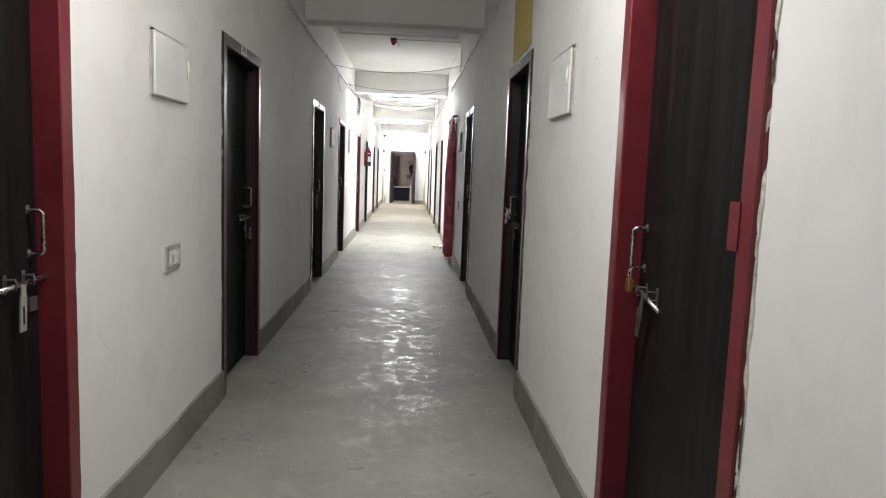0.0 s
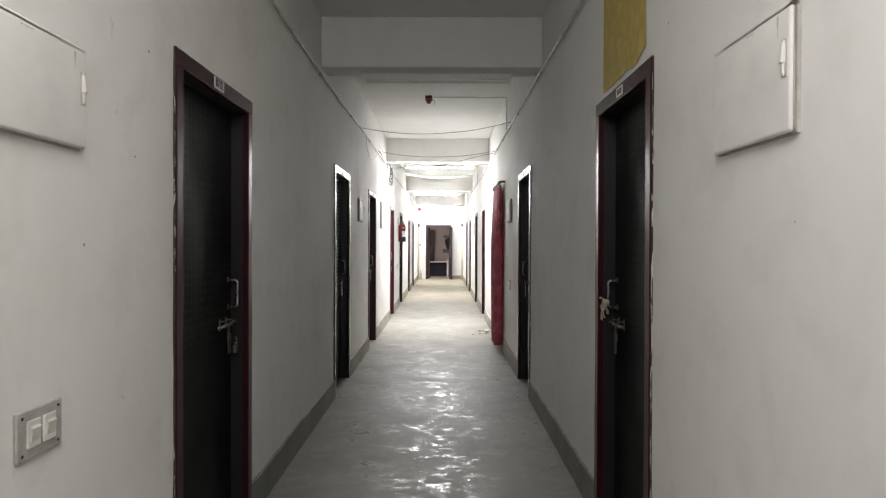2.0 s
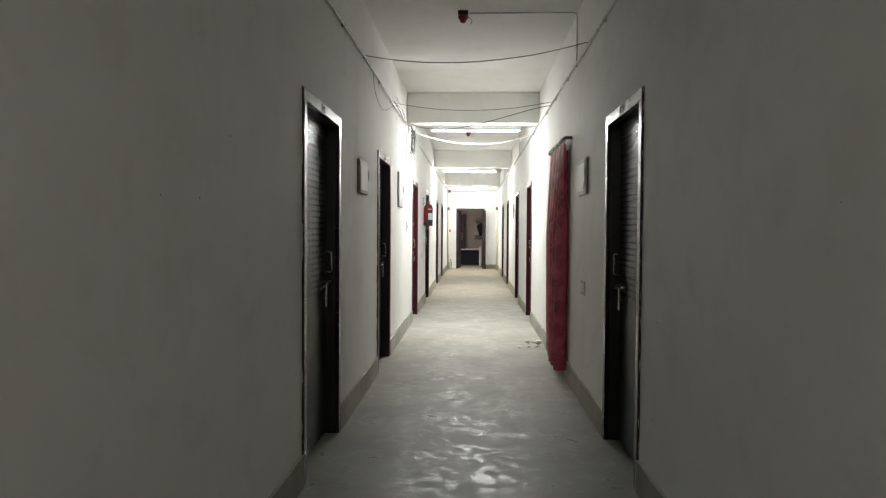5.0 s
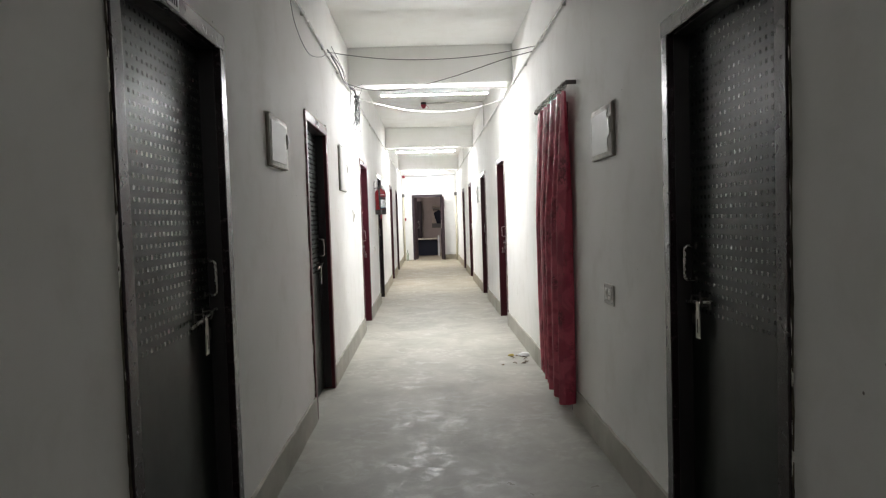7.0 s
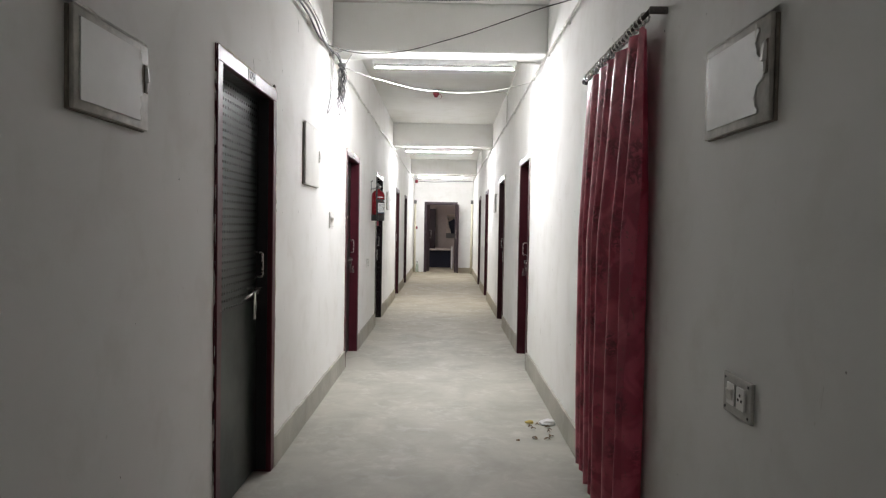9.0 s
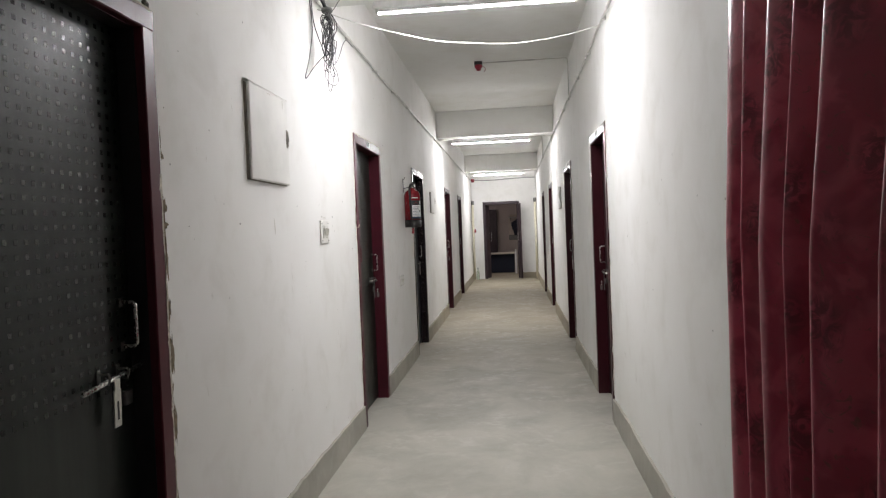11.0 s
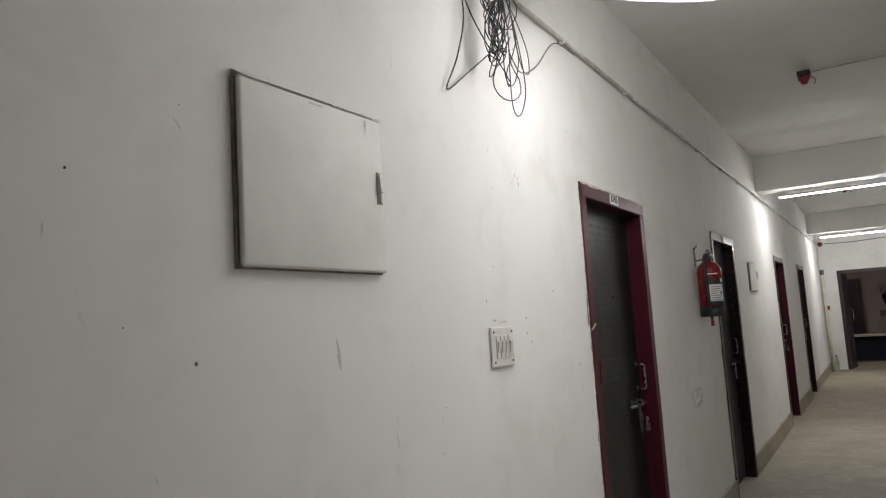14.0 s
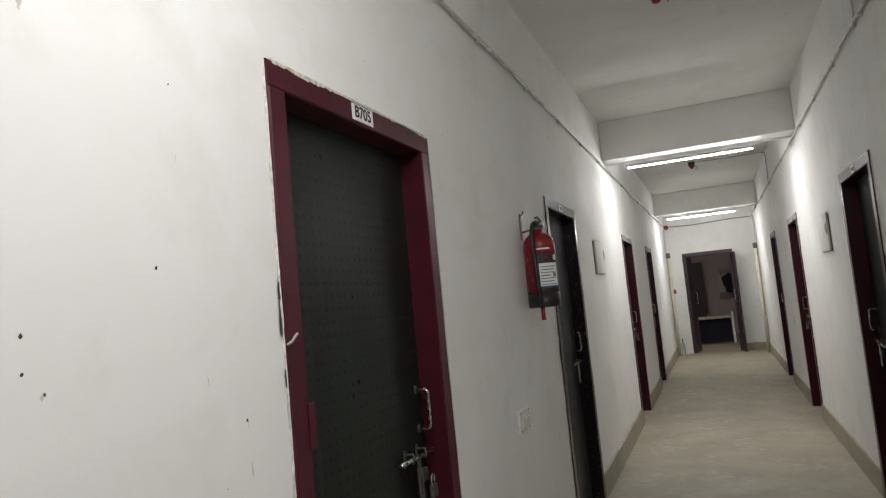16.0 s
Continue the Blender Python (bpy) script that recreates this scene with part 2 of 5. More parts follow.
RED_PLASTIC = plain("red_alarm_plastic", (0.26, 0.018, 0.034), 0.34)
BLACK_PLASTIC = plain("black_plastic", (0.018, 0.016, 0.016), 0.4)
TUBE_LIT = glow("lit_fluorescent_tube", (0.985, 0.98, 0.995, 1), TUBE_POWER)
TUBE_WARM = glow("lit_warm_fluorescent_tube", (1.0, 0.965, 0.955, 1), TUBE_POWER * 0.42)
TUBE_OFF = plain("unlit_fluorescent_tube", (0.72, 0.73, 0.72), 0.15, vary=0.03)
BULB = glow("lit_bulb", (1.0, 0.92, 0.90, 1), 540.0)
BATTEN = plain("white_batten_enamel", (0.74, 0.74, 0.72), 0.4, vary=0.06)
CURTAIN = curtain_cloth()
ROD = plain("dark_steel_rod", (0.12, 0.11, 0.105), 0.38, 0.8, 0.2, 60)
YELLOW = plain("yellow_paper", (0.50, 0.385, 0.10), 0.8, vary=0.18, scale=14)
PAPER = plain("white_sticker_paper", (0.80, 0.80, 0.79), 0.55, vary=0.03)
INK = plain("black_ink", (0.012, 0.012, 0.014), 0.6)
CLOTH = plain("off_white_rag", (0.42, 0.37, 0.31), 0.9, vary=0.25, scale=40)
EXT_RED = gloss_paint("red_cylinder_enamel", (0.225, 0.011, 0.017), (0.245, 0.012, 0.018), 0.24)
YELLOW_PIPE = plain("cream_yellow_pipe", (0.68, 0.64, 0.50), 0.5, vary=0.1, scale=10)
END_FRAME = gloss_paint("purple_brown_enamel", (0.034, 0.020, 0.027), (0.052, 0.032, 0.038), 0.36, 0.35)
NAVY = plain("navy_cloth", (0.012, 0.014, 0.026), 0.9, vary=0.25, scale=20)
PINK_WALL = wall_paint("pinkish_room_paint", (0.50, 0.44, 0.42), (0.36, 0.31, 0.28))
WOOD = plain("pale_table_top", (0.52, 0.46, 0.40), 0.5, vary=0.15, scale=12)
GLASS = clear_glass()
LEAFY = plain("dry_leaf", (0.14, 0.085, 0.04), 0.8, vary=0.35, scale=50)

# ---------------------------------------------------------------- mesh helpers
CACHE = {}


def mesh_of(name, bm, material, smooth=False):
    bmesh.ops.recalc_face_normals(bm, faces=bm.faces)
    me = bpy.data.meshes.new(name)
    bm.to_mesh(me)
    bm.free()
    me.materials.append(material)
    if smooth:
        for p in me.polygons:
            p.use_smooth = True
    return me


def part(name, bm, material, parent=None, label="", smooth=False, at=None):
    """Links a bmesh (or a mesh made before) as one object under parent."""
    me = bm if isinstance(bm, bpy.types.Mesh) else mesh_of(name, bm, material, smooth)
    ob = new(name, me)
    if parent:
        ob.parent = parent
    if at is not None:
        ob.matrix_basis = at if isinstance(at, Matrix) else Matrix.Translation(at)
    return tagged(ob, label)


def root(name, x, y, z, label, category, group="", kind="", rz=0):
    ob = new(name)
    ob.matrix_basis = pose(x, y, z, 0, 0, rz)
    return tagged(ob, label, category, group, kind)


def add_box(bm, a, b, bevel=0.0, seg=1):
    lo = [min(p, q) for p, q in zip(a, b)]
    hi = [max(p, q) for p, q in zip(a, b)]
    got = bmesh.ops.create_cube(bm, size=1.0)
    for v in got["verts"]:
        v.co = Vector([(l + h) / 2 + c * (h - l) for l, h, c in zip(lo, hi, v.co)])
    if bevel:
        edges = list({e for v in got["verts"] for e in v.link_edges})
        bmesh.ops.bevel(bm, geom=edges, offset=bevel, segments=seg, affect="EDGES", profile=0.5)
    return bm


def box(a, b, bevel=0.0, seg=1):
    return add_box(bmesh.new(), a, b, bevel, seg)


def add_turn(bm, profile, axis="z", at=(0, 0, 0), sides=20):
    """A lathe: profile of (radius, height) along an axis."""
    rings = []
    for r, h in profile:
        ring = []
        for k in range(sides):
            a = 2 * math.pi * k / sides
            p = (r * math.cos(a), r * math.sin(a), h)
            if axis == "x":
                p = (p[2], p[0], p[1])
            elif axis == "y":
                p = (p[0], p[2], p[1])
            ring.append(bm.verts.new(Vector(p) + Vector(at)))
        rings.append(ring)
    for a, b in zip(rings, rings[1:]):
        for k in range(sides):
            bm.faces.new((a[k], a[(k + 1) % sides], b[(k + 1) % sides], b[k]))
    bm.faces.new(rings[0])
    bm.faces.new(rings[-1])
    return bm


def add_tube(bm, points, r, sides=7, closed=False):
    """A round bar swept along points."""
    pts = [Vector(p) for p in points]
    n = len(pts)
    rings, side = [], None
    for i, p in enumerate(pts):
        a = pts[(i - 1) % n] if closed or i else p
        b = pts[(i + 1) % n] if closed or i < n - 1 else p
        d = (b - a).normalized()
        if side is None:
            side = d.orthogonal().normalized()
        side = (side - d * side.dot(d)).normalized()
        up = d.cross(side)
        rings.append([bm.verts.new(p + r * (math.cos(2 * math.pi * k / sides) * side + math.sin(2 * math.pi * k / sides) * up)) for k in range(sides)])
    pairs = list(zip(rings, rings[1:])) + ([(rings[-1], rings[0])] if closed else [])
    for a, b in pairs:
        for k in range(sides):
            bm.faces.new((a[k], a[(k + 1) % sides], b[(k + 1) % sides], b[k]))
    if not closed:
        bm.faces.new(rings[0])
        bm.faces.new(rings[-1])
    return bm


def spline(points, steps=8):
    """A smooth line through points."""
    p = [Vector(q) for q in points]
    p = [2 * p[0] - p[1]] + p + [2 * p[-1] - p[-2]]
    out = []
    for i in range(1, len(p) - 2):
        for k in range(steps):
            t = k / steps
            a, b, c, d = p[i - 1], p[i], p[i + 1], p[i + 2]
            out.append(0.5 * ((2 * b) + (c - a) * t + (2 * a - 5 * b + 4 * c - d) * t * t + (3 * b - a - 3 * c + d) * t ** 3))
    out.append(p[-2])
    return out


def fill(bm, corners):
    return bm.faces.new([bm.verts.new(c) for c in corners])


# ---------------------------------------------------------------- structure
def long_wall(name, x, side, doors, label):
    """side: -1 for the wall whose thickness lies towards -x, +1 towards +x."""
    t = 0.22
    bm = bmesh.new()
    y = Y0
    for d, e in doors:
        add_box(bm, (x, y, 0), (x + side * t, d, CEIL))
        add_box(bm, (x, d, DOOR_H), (x + side * t, e, CEIL))
        y = e
    add_box(bm, (x, y, 0), (x + side * t, Y1, CEIL))
    bmesh.ops.remove_doubles(bm, verts=bm.verts, dist=0.0005)
    return tagged(part(name, bm, WALL), label, "wall", kind="structure")


long_wall("wall_west", XL, -1, LEFT_SPANS, "off-white painted corridor wall with a row of doors")
long_wall("wall_east", XR, 1, RIGHT_SPANS, "off-white painted corridor wall facing the door row")
tagged(part("floor", box((XL - 0.22, Y0 - 0.2, -0.15), (XR + 0.22, Y1 + 0.18, 0)), FLOOR),
       "grey trowelled cement corridor floor, worn and shiny", "floor", kind="structure")
tagged(part("ceiling", box((XL - 0.22, Y0 - 0.2, CEIL), (XR + 0.22, Y1 + 0.18, CEIL + 0.15)), CEILING),
       "white painted concrete ceiling slab", "ceiling", kind="structure")
tagged(part("wall_south", box((XL - 0.22, Y0 - 0.2, 0), (XR + 0.22, Y0, CEIL)), WALL),
       "plain off-white wall closing the corridor", "wall", kind="structure")

# end wall with its doorway
EX0, EX1, EH = -0.515, 0.49, 2.135
bm = bmesh.new()
add_box(bm, (XL - 0.22, Y1, 0), (EX0, Y1 + 0.18, CEIL))
add_box(bm, (EX1, Y1, 0), (XR + 0.22, Y1 + 0.18, CEIL))
add_box(bm, (EX0, Y1, EH), (EX1, Y1 + 0.18, CEIL))
tagged(part("wall_north", bm, WALL), "off-white end wall with an open double doorway", "wall", kind="structure")

for n, y in enumerate(BEAMS):
    tagged(part("ceiling_beam", box((XL, y, BEAM_Z), (XR, y + BEAM_T, CEIL), 0.012, 2), CEILING),
           "white painted concrete beam across the corridor ceiling", "beam", "ceiling beams", "structure")


def skirting(x, side, doors):
    out = 0.014
    spans, y = [], Y0
    for d, e in doors:
        spans.append((y, d))
        y = e
    spans.append((y, Y1))
    for a, b in spans:
        n = max(2, int((b - a) / 0.035))
        bm = bmesh.new()
        low, high, top = [], [], []
        for i in range(n + 1):
            y = a + (b - a) * i / n
            h = 0.172 + 0.012 * noise.noise((y * 1.3, x, 0)) + 0.009 * noise.noise((y * 6, x, 3)) + 0.005 * noise.noise((y * 19, x, 5))
            o = out + 0.004 * noise.noise((y * 4, x, 7))
            low.append(bm.verts.new((x - side * (o + 0.003), y, 0)))
            high.append(bm.verts.new((x - side * o, y, h - 0.006)))
            top.append(bm.verts.new((x + side * 0.01, y, h)))
        for i in range(n):
            bm.faces.new((low[i], low[i + 1], high[i + 1], high[i]))
            bm.faces.new((high[i], high[i + 1], top[i + 1], top[i]))
        for i in (0, n):
            foot = bm.verts.new((x + side * 0.01, low[i].co.y, 0))
            bm.faces.new((low[i], high[i], top[i], foot))
        tagged(part("baseboard", bm, SKIRT), "grey cement skirting band along the wall foot", "skirting", "cement skirting", "structure")


skirting(XL, -1, LEFT_SPANS)
skirting(XR, 1, RIGHT_SPANS)

# ---------------------------------------------------------------- doors
FACE, RECESS, JAMB_D = 0.066, 0.076, 0.118


def frame_bar(s, y0, y1, z0, z1, seed, horizontal=False):
    """A frame member, slightly uneven along its length. s: +1 faces +x, -1 faces -x."""
    bm = bmesh.new()
    n = 18
    rows = []
    for i in range(n + 1):
        f = i / n
        w = 0.0018 * noise.noise((f * 9, seed, 0))
        if horizontal:
            y, ring = y0 + (y1 - y0) * f, ((-JAMB_D, z0), (0.008, z0), (0.012, z0 + 0.004), (0.012 + w, z1 - 0.004), (0.008, z1), (-JAMB_D, z1))
            rows.append([bm.verts.new((s * x, y, z + w)) for x, z in ring])
        else:
            z, ring = z0 + (z1 - z0) * f, ((-JAMB_D, y0), (0.008, y0), (0.012, y0 + 0.004), (0.012 + w, y1 - 0.004), (0.008, y1), (-JAMB_D, y1))
            rows.append([bm.verts.new((s * x, y + w, z)) for x, y in ring])
    for a, b in zip(rows, rows[1:]):
        for k in range(6):
            bm.faces.new((a[k], a[(k + 1) % 6], b[(k + 1) % 6], b[k]))
    bm.faces.new(rows[0])
    bm.faces.new(rows[-1])
    return bm


def dots_mesh(s, W, skin):
    """The small glossy squares pressed on the upper part of a leaf."""
    key = ("dots", s, round(W, 3), skin.name)
    if key not in CACHE:
        bm = bmesh.new()
        x0 = -s * RECESS
        for r in range(30):
            y = W - FACE - 0.030
            while y > FACE + 0.05:
                z = 0.965 + r * 0.0362
                o, i, h = 0.0070, 0.0064, 0.0008
                lo = [bm.verts.new((x0 + s * 0.0002, y + a * o, z + b * o)) for a, b in ((-1, -1), (1, -1), (1, 1), (-1, 1))]
                hi = [bm.verts.new((x0 + s * h, y + a * i, z + b * i)) for a, b in ((-1, -1), (1, -1), (1, 1), (-1, 1))]
                bm.faces.new(hi)
                for k in range(4):
                    bm.faces.new((lo[k], lo[(k + 1) % 4], hi[(k + 1) % 4], hi[k]))
                y -= 0.0365
        CACHE[key] = mesh_of("raised_squares", bm, skin)
    return CACHE[key]


DOT = gloss_paint("embossed_square_sheen", (0.0066, 0.0096, 0.0074), (0.0122, 0.0174, 0.0135), 0.22, 0.36)
DOT_GREEN = leaf_skin("faint_embossed_square", (0.0060, 0.0088, 0.0068), (0.0115, 0.0165, 0.0126), 0.30, 1.0, 0.26)
# darker, less glossy copy for doors 2 and 10, imitating their dark reflections
DOT_SHADED = leaf_skin("shaded_embossed_square", (0.0026, 0.0044, 0.0040), (0.0056, 0.0086, 0.0076), 0.32, 1.0, 0.12)


def plate_text(parent, s, words, y, z, w, h):
    """A number sticker on the head of a frame."""
    p = part("number_plate", box((s * 0.0125, y, z), (s * 0.0150, y + w, z + h)), PAPER, parent, "white paper room number sticker")
    if words:
        cu = bpy.data.curves.new("number", "FONT")
        cu.body, cu.size, cu.align_x, cu.align_y, cu.extrude = words, h * 1.02, "CENTER", "CENTER", 0.0004
        cu.offset = 0.0011
        tmp = new("number", cu)
        dg = bpy.context.evaluated_depsgraph_get()
        me = bpy.data.meshes.new_from_object(tmp.evaluated_get(dg))
        bpy.data.objects.remove(tmp)
        me.materials.clear()
        me.materials.append(INK)
        m = pose(s * 0.0155, y + w / 2, z + h * 0.52, 90, 0, 90 if s > 0 else -90)
        part("number", me, INK, p, "black room number " + words, at=m)
    else:
        bm = bmesh.new()
        for k in range(4):
            a = y + w * (0.12 + 0.20 * k)
            add_box(bm, (s * 0.0150, a, z + h * 0.22), (s * 0.0158, a + w * 0.13, z + h * 0.78))
        part("number", bm, INK, p, "blurred black room number")


def handle_bm(s, y):
    x0 = -s * RECESS
    o = s * 0.046
    pts = [(x0, y, 1.212), (x0 + o * 0.8, y, 1.212), (x0 + o, y, 1.203), (x0 + o, y, 1.192),
           (x0 + o, y, 1.100), (x0 + o, y, 1.089), (x0 + o * 0.8, y, 1.080), (x0, y, 1.080)]
    bm = add_tube(bmesh.new(), pts, 0.0058, 8)
    return bm


def rosette_bm(s, y, z):
    x0 = -s * RECESS
    bm = box((x0, y - 0.010, z - 0.014), (x0 + s * 0.003, y + 0.010, z + 0.014), 0.001)
    return add_turn(bm, [(0.0095, 0.003), (0.0095, 0.005), (0.0075, 0.007)] if s > 0 else [(0.0095, -0.003), (0.0095, -0.005), (0.0075, -0.007)], "x", (x0, y, z), 12)


def plaster_line(s, y, z0, z1, width, seed, out):
    """A ragged lip of plaster where the wall meets a frame."""
    bm = bmesh.new()
    n = int((z1 - z0) / 0.022)
    rows = []
    for i in range(n + 1):
        z = z0 + (z1 - z0) * i / n
        a = noise.noise((z * 6, seed, 1)) + 0.6 * noise.noise((z * 23, seed, 5))
        w = max(0.0015, width * (0.55 + 0.75 * a))
        d = 0.004 + 0.004 * abs(noise.noise((z * 15, seed, 9)))
        rows.append([bm.verts.new((s * p, y + out * q, z)) for p, q in ((-0.004, 0.0), (d, 0.0), (d * 0.6, w * 0.7), (-0.002, w))])
    for a, b in zip(rows, rows[1:]):
        for k in range(3):
            bm.faces.new((a[k], a[k + 1], b[k + 1], b[k]))
    return bm


def lip_over(s, edge, run0, run1, reach, seed, head=False, way=1):
    """Cream plaster dragged over the outer edge of a frame member, ragged on both sides."""
    bm = bmesh.new()
    n = int((run1 - run0) / 0.012)
    rows = []
    for i in range(n + 1):
        r = run0 + (run1 - run0) * i / n
        a = noise.noise((r * 3.5, seed, 2)) + 0.5 * noise.noise((r * 17, seed, 7)) + 0.35 * noise.noise((r * 55, seed, 3))
        c = noise.noise((r * 8, seed, 12)) + 0.6 * noise.noise((r * 40, seed, 15))
        inner, outer = max(0.0, reach * (0.35 + 0.9 * a)), 0.006 + max(0.0, 0.010 * (0.4 + c))
        lift = 0.0128 + 0.0016 * abs(c)
        ring = ((0.0125, edge - way * inner), (lift, edge - way * inner * 0.6), (lift, edge + way * 0.002), (0.0005, edge + way * outer))
        rows.append([bm.verts.new((s * p, r, q) if head else (s * p, q, r)) for p, q in ring])
    for a, c in zip(rows, rows[1:]):
        for k in range(3):
            bm.faces.new((a[k], a[k + 1], c[k + 1], c[k]))
    return bm


def chips(s, y, out, spots, seed):
    """Broken plaster beside a frame: dark hollows with ragged outlines."""
    rnd = random.Random(seed)
    bm = bmesh.new()
    for z, h, w in spots:
        ring = []
        n = 14
        for k in range(n):
            a = 2 * math.pi * k / n
            f = 0.4 + 0.8 * rnd.random()
            ring.append(bm.verts.new((s * (0.0062 if seed == 4 else 0.0035), y + out * (w * 0.5 + 0.5 * w * f * math.cos(a)), z + 0.5 * h * f * math.sin(a))))
        mid = bm.verts.new((s * (0.0085 if seed == 4 else 0.0058), y + out * w * 0.45, z))
        for k in range(n):
            bm.faces.new((ring[k], ring[(k + 1) % n], mid))
    return bm


def door(number, s, span, words, paint, leaf_mat, dotted, lock, head_dirt=1.0):
    """One door set in the wall. s: +1 on the wall at XL, -1 on the wall at XR."""
    x = XL if s > 0 else XR
    tone = {"BRIGHT": "bright maroon", "RED": "maroon", "MID": "deep maroon", "DARK": "dark maroon", "BLACK": "blackish maroon"}[paint]
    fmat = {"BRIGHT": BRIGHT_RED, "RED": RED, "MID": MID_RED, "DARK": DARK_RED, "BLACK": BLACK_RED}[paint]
    skin = "brown wood-grain" if leaf_mat is LEAF_BROWN else "slate-grey" if leaf_mat is LEAF_GREY else "dark maroon" if leaf_mat is LEAF_MAROON else "blackish-green"
    lab = f"closed {skin} door in a {tone} painted frame"
    if words:
        lab += f", numbered {words}"
    elif lock == "rag":
        lab += ", rag tied to the handle"
    elif lock == "brass":
        lab += ", brass padlock on the handle"
    d = root(f"door_{number}", x, span[0], 0, lab, "door", "doors along the corridor", "structure")
    W, H = span[1] - span[0], DOOR_H
    part("frame_jamb", frame_bar(s, 0.0, FACE, 0, H - FACE, number * 3.1), fmat, d, tone + " enamel door jamb")
    part("frame_jamb", frame_bar(s, W - FACE, W, 0, H - FACE, number * 3.1 + 1), fmat, d, tone + " enamel door jamb")
    part("frame_head", frame_bar(s, 0.0, W, H - FACE, H, number * 3.1 + 2, True), fmat, d, tone + " enamel frame head")
    x0 = -s * RECESS
    leaf = part("leaf", box((x0, FACE - 0.004, 0.012), (x0 - s * 0.035, W - FACE + 0.004, H - FACE + 0.004), 0.002), leaf_mat, d, skin + " door leaf")
    # black strips standing in for the shade inside the frame recess
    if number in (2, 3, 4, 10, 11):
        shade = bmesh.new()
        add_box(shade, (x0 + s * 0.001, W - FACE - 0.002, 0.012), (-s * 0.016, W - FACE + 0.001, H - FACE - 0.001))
        part("recess_shade", shade, BLACK_PLASTIC, d, "black strip painting shade inside the jamb")
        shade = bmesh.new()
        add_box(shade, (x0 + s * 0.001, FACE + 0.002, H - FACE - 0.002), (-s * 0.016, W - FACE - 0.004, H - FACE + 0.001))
        part("recess_shade", shade, BLACK_PLASTIC, d, "black strip painting shade under the frame head")
    if dotted:
        tagged(part("raised_squares", dots_mesh(s, W, DOT_SHADED if number in (2, 10) else DOT_GREEN if number == 5 else DOT), DOT, leaf, "grid of embossed squares"), kind="stuff")
    yh = W - FACE - 0.046
    part("handle", handle_bm(s, yh), CHROME, leaf, "chrome pull handle", True)
    for z in (1.212, 1.080):
        part("handle_rosette", rosette_bm(s, yh, z), DULL_STEEL, leaf, "dull steel handle rosette")
    # sliding bolt with its hasp
    slip = random.Random(number * 7).uniform(-0.03, 0.03)
    tilt = 0.030 if number == 9 else random.Random(number * 5).uniform(-0.012, 0.02)
    bolt = add_tube(bmesh.new(), [(x0 + s * 0.026, yh - 0.215 + slip, 1.006 - tilt), (x0 + s * 0.026, yh - 0.10, 1.002), (x0 + s * 0.026, yh + 0.050, 0.999 + tilt)], 0.0068, 10)
    part("bolt_rod", bolt, CHROME, leaf, "round steel bolt rod", True)
    bm = bmesh.new()
    for yy in (yh - 0.13, yh - 0.035):
        add_box(bm, (x0, yy - 0.008, 0.978), (x0 + s * 0.004, yy + 0.008, 1.034), 0.001)
        add_tube(bm, [(x0, yy, 0.995), (x0 + s * 0.032, yy, 0.993), (x0 + s * 0.036, yy, 1.008), (x0 + s * 0.032, yy, 1.022), (x0, yy, 1.020)], 0.004, 6)
    part("bolt_bracket", bm, DULL_STEEL, leaf, "dull steel bolt brackets")
    bm = bmesh.new()
    yp = yh - 0.09
    swing = 0.035 if number == 9 else random.Random(number).uniform(-0.012, 0.012)
    for a, b, w in ((0.0, 0.03, 0.012), (0.03, 0.135, 0.0165)):
        ring = []
        for zz, k in ((1.000 - a, a), (1.000 - b, b)):
            c = yp + swing * k / 0.13
            ring += [(c - w, zz), (c + w, zz)]
        lo = [bm.verts.new((x0 + s * 0.030, p[0], p[1])) for p in (ring[0], ring[1], ring[3], ring[2])]
        hi = [bm.verts.new((x0 + s * 0.034, p[0], p[1])) for p in (ring[0], ring[1], ring[3], ring[2])]
        bm.faces.new(lo), bm.faces.new(hi)
        for k in range(4):
            bm.faces.new((lo[k], lo[(k + 1) % 4], hi[(k + 1) % 4], hi[k]))
    part("hasp", bm, PALE_STEEL if lock == "open" else DULL_STEEL, leaf, "steel hasp hanging from the bolt")
    slot = box((x0 + s * 0.0341, yp + swing * 0.65 - 0.0045, 0.885), (x0 + s * 0.0349, yp + swing * 0.65 + 0.0045, 0.938), 0.0003)
    part("hasp_slot", slot, BLACK_PLASTIC, leaf, "dark slot in the hasp")
    bm = box((x0, yh - 0.018, 0.905), (x0 + s * 0.012, yh + 0.022, 0.948), 0.002)
    part("staple", bm, DULL_STEEL, leaf, "steel staple plate")
    if lock in ("brass", "steel"):
        zc = 1.045 if lock == "brass" else 0.90
        yc = yh - 0.008 if lock == "brass" else yh - 0.02
        xo = x0 + s * (0.052 if lock == "brass" else 0.045)
        bm = box((xo - 0.008, yc - 0.019, zc - 0.042), (xo + 0.008, yc + 0.019, zc), 0.004, 2)
        lk = part("padlock", bm, BRASS if lock == "brass" else DULL_STEEL, leaf, ("brass" if lock == "brass" else "dull steel") + " padlock")
        arc = [(xo, yc - 0.012, zc)] + [(xo, yc - 0.012 * math.cos(a), zc + 0.022 + 0.012 * math.sin(a)) for a in np.linspace(0, math.pi, 8)] + [(xo, yc + 0.012, zc)]
        part("shackle", add_tube(bmesh.new(), arc, 0.003, 6), CHROME, lk, "steel shackle", True)
